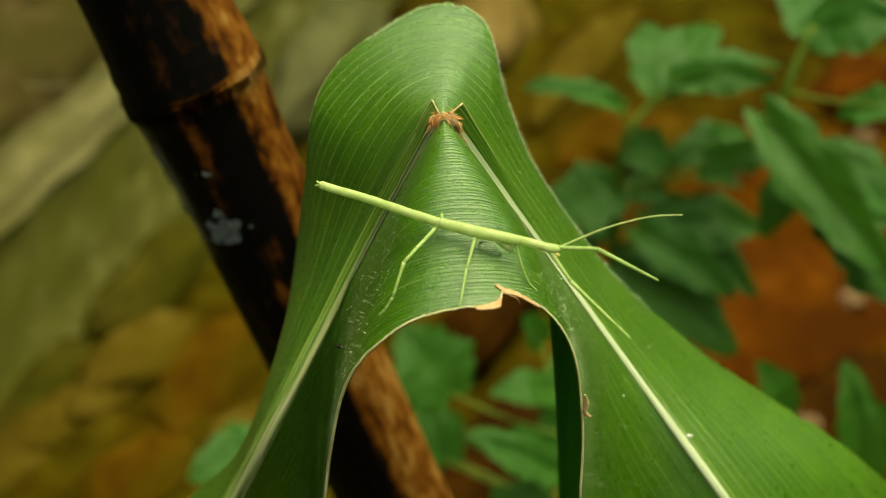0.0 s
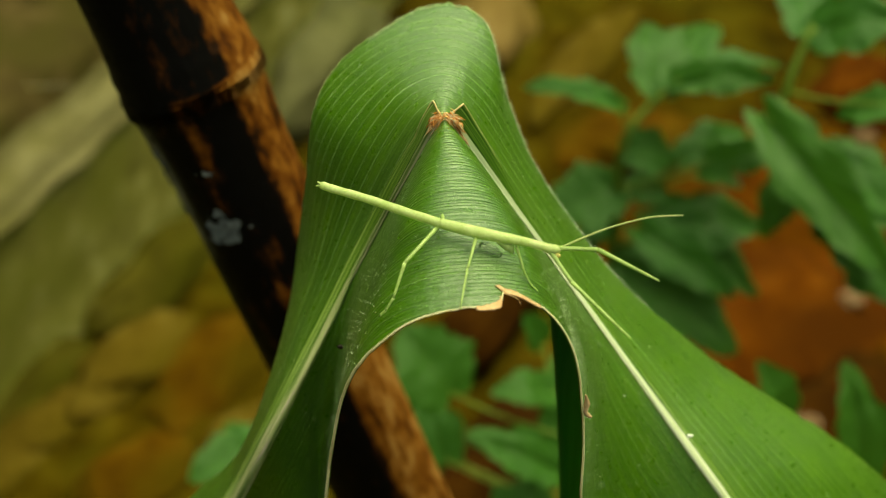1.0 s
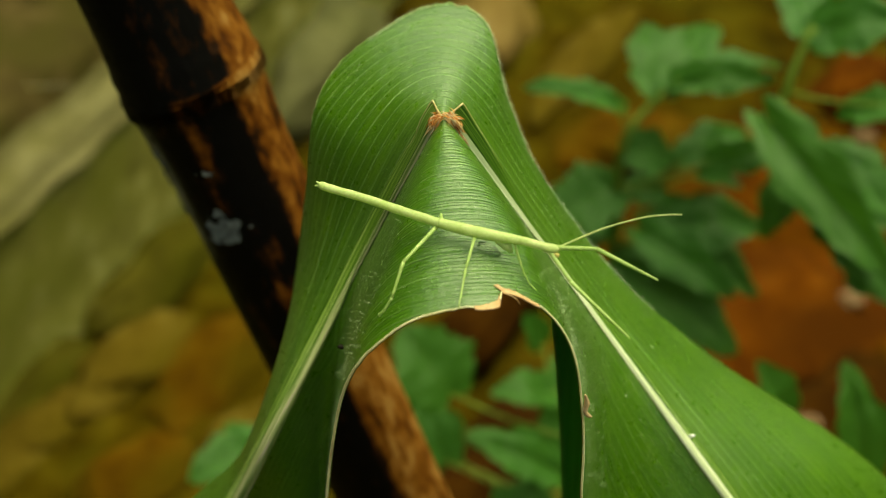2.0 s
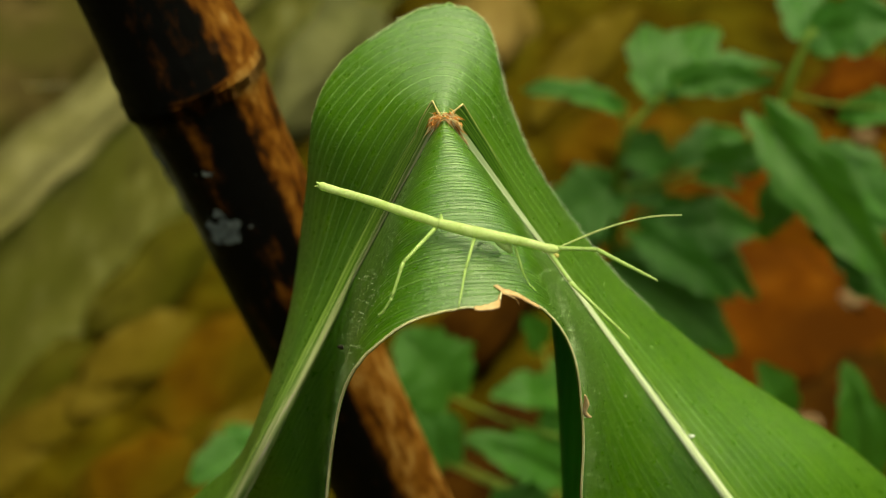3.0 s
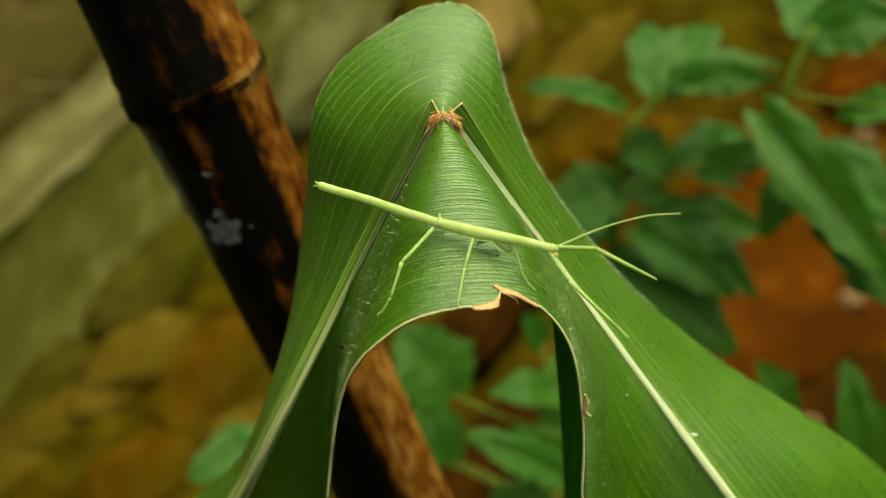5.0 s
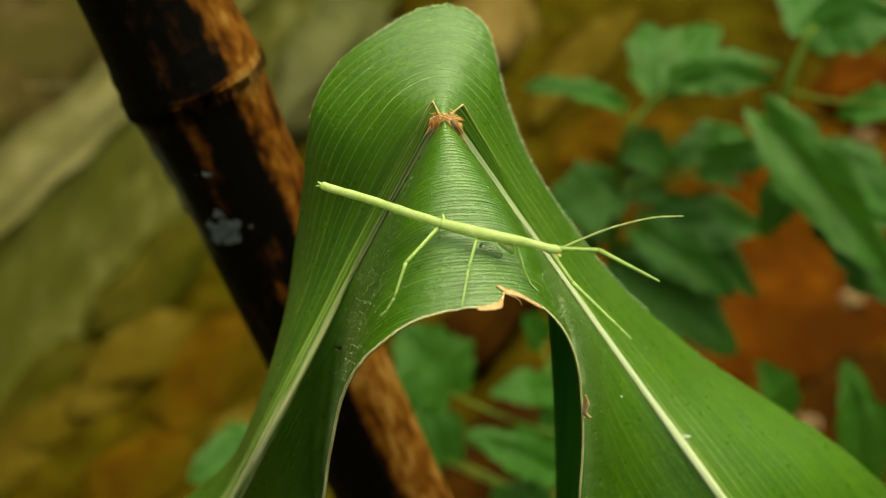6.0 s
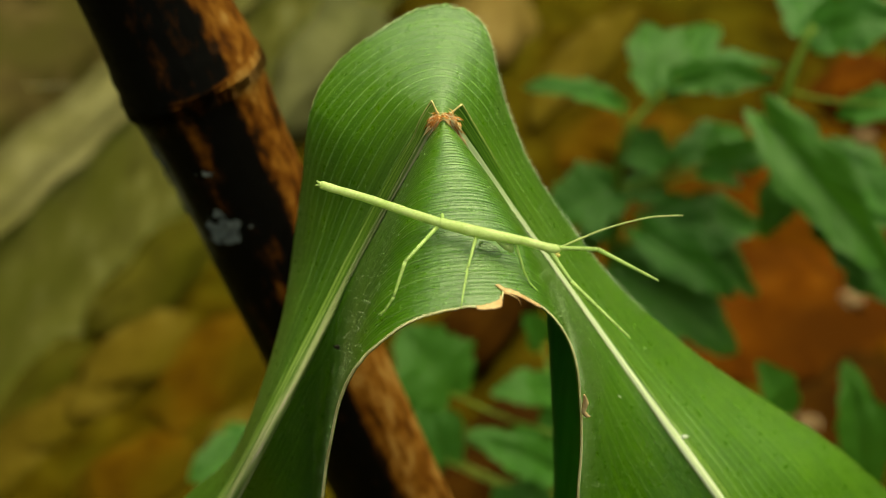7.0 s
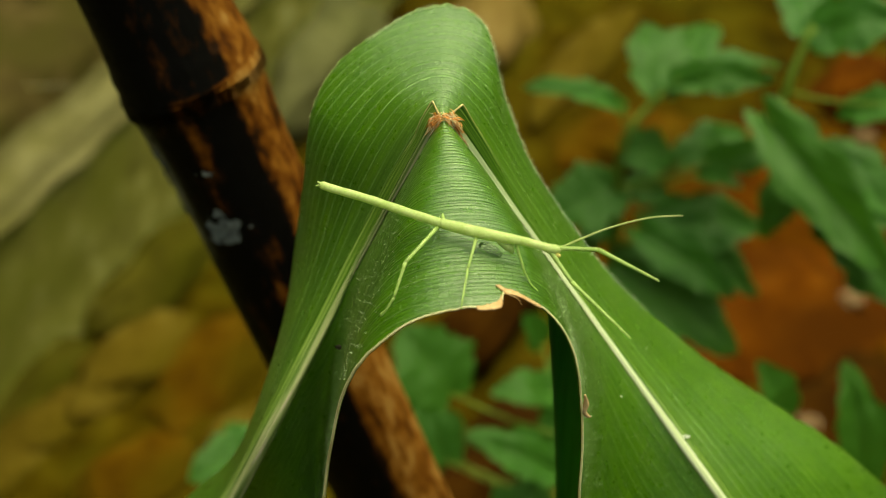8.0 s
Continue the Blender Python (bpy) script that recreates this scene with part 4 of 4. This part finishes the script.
    limb("breast_flap", [(11.5, -42.6, -2.2), (13.6, -43.0, -3.4), (14.6, -43.6, -4.8)], (0.0006, 0.0010, 0.0003), INSECT)
    return tagged(bug, "slender pale green stick insect resting on a maize leaf", "stick insect")


def water_drop():
    m, nt, b = shader("water", 0.02)
    b.inputs["Base Color"].default_value = (0.75, 0.82, 0.68, 1.0)
    b.inputs["Transmission Weight"].default_value = 1.0
    b.inputs["IOR"].default_value = 1.33
    bm = bmesh.new()
    bmesh.ops.create_uvsphere(bm, u_segments=24, v_segments=16, radius=1.0)
    for v in bm.verts:
        v.co = Vector((v.co.x * 0.0029, v.co.y * 0.0014, v.co.z * (0.0013 + 0.0002 * v.co.x)))
    ob = part("water_drop", bm, m, None)
    tagged(ob, "clear elongated water drop on a maize leaf", "water drop")
    return ob


# ---- tomato plants ----
def leaflet_mesh(seed):
    """A lobed tomato leaflet of unit length along y and about unit width."""
    rng = random.Random(seed)
    bm = bmesh.new()
    rows, half = 30, 6
    grid = []
    ph = rng.uniform(0, 6)
    for i in range(rows + 1):
        s = i / rows
        wide = 0.5 * (math.sin(math.pi * min(1, s * 0.94 + 0.03) ** 0.78) ** 0.8) * (1 - 0.25 * s)
        row = []
        for j in range(-half, half + 1):
            u = j / half
            tooth = 1 + (0.085 * math.sin(s * 15 + ph + (1.3 if j > 0 else 0)) + 0.06 * math.sin(s * 37 + ph)) * abs(u) ** 2 + 0.11 * noise.noise(Vector((s * 5, u, seed)))
            x = u * wide * 1.15 * tooth
            y = s + 0.07 * abs(u) * math.sin(math.pi * s) - 0.10 * abs(u) * (1 - s)
            z = 0.22 * abs(x) - 0.30 * (s - 0.35) ** 2 - 0.20 * x * x + 0.010 * math.sin(s * 30 - abs(u) * 4) * abs(u) + 0.05 * noise.noise(Vector((s * 3, u * 2, seed + 9)))
            row.append(bm.verts.new((x, y, z)))
        grid.append(row)
    for i in range(rows):
        for j in range(2 * half):
            bm.faces.new((grid[i][j], grid[i][j + 1], grid[i + 1][j + 1], grid[i + 1][j]))
    bmesh.ops.remove_doubles(bm, verts=bm.verts[:], dist=0.0005)
    for f in bm.faces:
        f.smooth = True
    me = bpy.data.meshes.new("leaflet")
    bm.normal_update()
    bm.to_mesh(me)
    bm.free()
    me.materials.append(TOMATO)
    return me


LEAFLETS = [leaflet_mesh(i) for i in range(3)]
STEMS = {}


def tomato(points, radius, label):
    """A plant rooted below its lowest point."""
    foot = Vector(points[-1])
    foot = Vector((foot.x + 0.01, foot.y + 0.02, 0.0))
    plant = new("tomato_plant")
    plant.location = foot
    line = spline([Vector(p) - foot for p in points] + [Vector((-0.004, -0.012, 0.18)), Vector((0, 0, -0.03))], 8)
    bm = bmesh.new()
    tube(bm, line, (radius * 0.6, radius, radius * 1.3, radius * 1.6), 10)
    part("stem", bm, STEM, plant)
    STEMS[plant.name] = line
    return tagged(plant, label, "tomato plant", "tomato plants in the bed")


def leaflet(plant, base, tip, width, kind, roll):
    base, tip = Vector(base) - plant.location, Vector(tip) - plant.location
    y = tip - base
    size = y.length
    y = y.normalized()
    n = Vector((0.0, -0.45, 0.9))
    n = (n - y * n.dot(y)).normalized()
    n = Matrix.Rotation(radians(roll), 3, y) @ n
    x = y.cross(n).normalized()
    ob = new("leaflet", LEAFLETS[kind])
    ob.parent = plant
    ob.matrix_basis = Matrix.Translation(base) @ Matrix((x * width, y * size, n * size)).transposed().to_4x4()
    root = min(STEMS[plant.name], key=lambda p: (p - base + Vector((0, 0, 0.02))).length)
    if (root - base).length > 0.004:
        bm = bmesh.new()
        tube(bm, spline((root, root.lerp(base, 0.5) + Vector((0, 0, -0.003)), base + y * size * 0.04), 5), (0.0014, 0.0010, 0.0008), 6)
        part("leaf_stalk", bm, STEM, plant)


def tomatoes():
    tall = tomato([(0.1406, 0.6963, 0.6713), (0.1206, 0.6903, 0.6447), (0.1187, 0.6977, 0.5952), (0.1206, 0.7018, 0.5418)], 0.0032, "young tomato plant with lobed green leaves")
    bushy = tomato([(0.2233, 0.6803, 0.7301), (0.2113, 0.668, 0.6959), (0.2137, 0.6697, 0.659), (0.2524, 0.6778, 0.6104), (0.37, 0.6897, 0.5468)], 0.0034, "tomato plant with large drooping green leaves")
    low = tomato([(0.0819, 0.5577, 0.5062), (0.0818, 0.5587, 0.449)], 0.0018, "small tomato plant with dark green leaves")
    sucker = tomato([(0.2407, 0.4968, 0.4919), (0.2594, 0.4901, 0.4257)], 0.0016, "short green tomato side shoot with small leaves")
    sprig = tomato([(-0.134, 0.5995, 0.4393), (-0.1435, 0.6154, 0.3804)], 0.0014, "bright green tomato seedling by a bamboo pole")
    leaflet(tall, (0.1406, 0.6963, 0.6713), (0.1359, 0.7498, 0.6962), 0.039, 0, 5)
    leaflet(tall, (0.1471, 0.6998, 0.6755), (0.1837, 0.7738, 0.6859), 0.035, 1, -10)
    leaflet(tall, (0.1489, 0.7033, 0.6796), (0.2212, 0.7238, 0.6839), 0.029, 2, -35)
    leaflet(tall, (0.1478, 0.6970, 0.6815), (0.2092, 0.6871, 0.6899), 0.022, 0, 20)
    leaflet(tall, (0.1145, 0.6909, 0.6649), (0.0534, 0.6808, 0.6918), 0.021, 1, 15)
    leaflet(tall, (0.1198, 0.6941, 0.6298), (0.1575, 0.7007, 0.6191), 0.032, 2, 10)
    leaflet(tall, (0.1618, 0.7088, 0.6085), (0.2138, 0.7456, 0.6134), 0.031, 1, 0)
    leaflet(tall, (0.1764, 0.6983, 0.6162), (0.2281, 0.6934, 0.6290), 0.023, 0, 25)
    leaflet(tall, (0.1707, 0.6934, 0.6104), (0.1936, 0.6694, 0.6190), 0.015, 2, 0)
    leaflet(tall, (0.1195, 0.6977, 0.5952), (0.0696, 0.6854, 0.5805), 0.046, 1, -5)
    leaflet(tall, (0.1210, 0.7049, 0.5650), (0.0918, 0.7089, 0.5307), 0.036, 2, 20)
    leaflet(tall, (0.1465, 0.6897, 0.5671), (0.2277, 0.7024, 0.5619), 0.043, 0, 0)
    leaflet(tall, (0.1330, 0.6804, 0.5746), (0.1926, 0.6322, 0.5560), 0.034, 1, 12)
    leaflet(tall, (0.1210, 0.6821, 0.5377), (0.2021, 0.6273, 0.5113), 0.055, 2, 0)
    leaflet(bushy, (0.2233, 0.6781, 0.7275), (0.2688, 0.6626, 0.7479), 0.037, 0, 15)
    leaflet(bushy, (0.2182, 0.6770, 0.7262), (0.2235, 0.7215, 0.7402), 0.031, 1, 0)
    leaflet(bushy, (0.2655, 0.6287, 0.7075), (0.2352, 0.6475, 0.6910), 0.026, 1, 0)
    leaflet(bushy, (0.2017, 0.6661, 0.6743), (0.2556, 0.5684, 0.6356), 0.036, 2, 10)
    leaflet(bushy, (0.2129, 0.6431, 0.6671), (0.2820, 0.5832, 0.6533), 0.034, 0, -12)
    leaflet(bushy, (0.2270, 0.6379, 0.6406), (0.2697, 0.5667, 0.6149), 0.031, 1, 15)
    leaflet(bushy, (0.2178, 0.6800, 0.6519), (0.2739, 0.6543, 0.6213), 0.040, 0, -40)
    leaflet(bushy, (0.2437, 0.6245, 0.6636), (0.2688, 0.5832, 0.6533), 0.040, 1, 10)
    leaflet(bushy, (0.1856, 0.6162, 0.7081), (0.2447, 0.5265, 0.6635), 0.037, 1, 26)
    leaflet(tall, (0.1605, 0.6948, 0.5528), (0.2168, 0.6557, 0.5374), 0.033, 0, 0)
    leaflet(tall, (0.1150, 0.6973, 0.5559), (0.0812, 0.7297, 0.5633), 0.028, 0, 10)
    leaflet(tall, (0.1260, 0.7017, 0.5922), (0.1569, 0.6967, 0.5863), 0.023, 1, 0)
    leaflet(bushy, (0.2410, 0.6548, 0.6608), (0.2761, 0.6220, 0.6528), 0.028, 1, -20)
    leaflet(bushy, (0.2516, 0.6176, 0.6164), (0.2795, 0.5757, 0.5976), 0.035, 0, 20)
    leaflet(bushy, (0.2327, 0.6930, 0.6130), (0.2138, 0.6639, 0.5783), 0.026, 2, 0)
    leaflet(sucker, (0.2080, 0.5294, 0.5502), (0.1871, 0.5313, 0.5914), 0.026, 0, 0)
    leaflet(sucker, (0.2556, 0.5042, 0.5202), (0.2385, 0.5307, 0.5907), 0.033, 2, 0)
    leaflet(low, (0.0058, 0.5717, 0.5228), (-0.0246, 0.5902, 0.5651), 0.054, 1, 0)
    leaflet(low, (0.0728, 0.5740, 0.5256), (0.0323, 0.5566, 0.5438), 0.027, 0, 10)
    leaflet(low, (0.0759, 0.5239, 0.5047), (0.0174, 0.5228, 0.5424), 0.030, 2, 0)
    leaflet(low, (0.0657, 0.6106, 0.5303), (0.0547, 0.6043, 0.5617), 0.022, 1, 0)
    leaflet(low, (0.0844, 0.5698, 0.4817), (0.0825, 0.6130, 0.5332), 0.041, 0, 0)
    leaflet(low, (0.0408, 0.4979, 0.4738), (0.0618, 0.5205, 0.5007), 0.042, 1, 0)
    leaflet(low, (0.0024, 0.5931, 0.4317), (-0.0134, 0.6262, 0.4711), 0.036, 2, 0)
    leaflet(low, (-0.0341, 0.6253, 0.4311), (-0.0057, 0.6566, 0.4685), 0.045, 0, 0)
    leaflet(sprig, (-0.1340, 0.6008, 0.4408), (-0.1725, 0.5705, 0.4436), 0.034, 1, 0)
    leaflet(sprig, (-0.1320, 0.5982, 0.4378), (-0.1538, 0.6204, 0.4455), 0.024, 0, 20)
    return tall, bushy, low, sprig, sucker


ground()
sky_blocking_walls()
raised_bed()
rocks()
dry_straw()
pole, pole_length = bamboo_pole()
tagged(pole, "leaning scorched bamboo pole, black with orange streaks", "bamboo pole")
mould_patch(pole, radians(-105), pole_length - 0.046, 0.0095, 1)
mould_patch(pole, radians(-96), pole_length - 0.023, 0.0032, 2)
mould_patch(pole, radians(-140), pole_length - 0.018, 0.0040, 3)
# these three imitate the grey sheen along the pole's left edge
mould_patch(pole, radians(-150), pole_length - 0.016, 0.0046, 4)
mould_patch(pole, radians(-153), pole_length - 0.026, 0.0056, 5)
mould_patch(pole, radians(-156), pole_length - 0.037, 0.0056, 6)
maize, maize_leaf = maize_plant()
tagged(maize, "green maize plant with one leaf folded over", "maize plant")
bug = stick_insect()
drop = water_drop()
DROP_POSE = Matrix.Translation(CREST + Vector((0.0100, -0.0416, -0.0058))) @ pose(0, 0, 0, 0, 28, -20)
drop.matrix_basis = DROP_POSE
tall, bushy, low, sprig, sucker = tomatoes()


def motions():
    """The leaf rocks a little in the air, and carries insect and drop; the tomato plants nod."""
    rows = ((0.0, 0.0, 0.0, 0.0, 0.0, 0.0, 0.0),
            (0.5, -0.03, -0.06, 0.03, -0.03, -0.02, -0.01),
            (1.0, 0.07, -0.03, -0.02, 0.18, 0.0, -0.1),
            (1.5, 0.0, -0.37, -0.23, 0.09, -0.27, 0.16),
            (3.0, 0.01, -0.41, -0.33, 0.05, -0.06, -0.12),
            (3.5, -0.01, 0.89, 0.76, -0.03, -0.04, -0.28),
            (4.0, 0.05, 0.26, 0.17, 0.3, -0.07, -0.25),
            (4.5, 0.13, -1.13, -0.7, -0.16, -0.41, 0.47),
            (6.0, -0.04, 0.42, 0.35, 0.09, 0.09, -0.31),
            (6.5, -0.06, 0.49, 0.53, 0.09, 0.29, -0.5),
            (7.0, -0.17, 0.59, 0.47, -0.16, 0.38, -0.43),
            (7.5, -0.14, 0.58, 0.46, 0.07, 0.29, -0.4),
            (8.0, -0.12, 0.4, 0.31, 0.03, 0.32, -0.45))
    leaf_rows, bug_rows, drop_rows = [], [], []
    for t, rx, ry, rz, dx, dy, dz in rows:
        v = Vector((radians(rx), radians(ry), radians(rz)))
        turn = Matrix.Rotation(v.length, 4, v.normalized()) if v.length else Matrix.Identity(4)
        move = Matrix.Translation(CREST + Vector((dx, dy, dz)) / 1000) @ turn
        leaf_rows.append((t, Matrix.Translation(-STALK) @ move))
        bug_rows.append((t, move @ Matrix.Translation(PERCH - CREST)))
        drop_rows.append((t, move @ Matrix.Translation(-CREST) @ DROP_POSE))
    walk(maize_leaf, leaf_rows)
    walk(bug, bug_rows)
    walk(drop, drop_rows)
    nods = ((0.0, 0.0), (1.5, 0.0), (2.8, 0.20), (3.0, 0.25), (3.5, 0.38), (4.0, 0.48), (4.5, 0.20), (5.3, 0.03), (6.0, 0.0), (8.0, 0.02))
    for plant, much in ((tall, 1.0), (bushy, 0.9), (low, 0.8), (sprig, 0.3), (sucker, 0.4)):
        home = plant.location.copy()
        walk(plant, [(t, pose(*home, much * a, -0.25 * much * a, 0)) for t, a in nods])


motions()
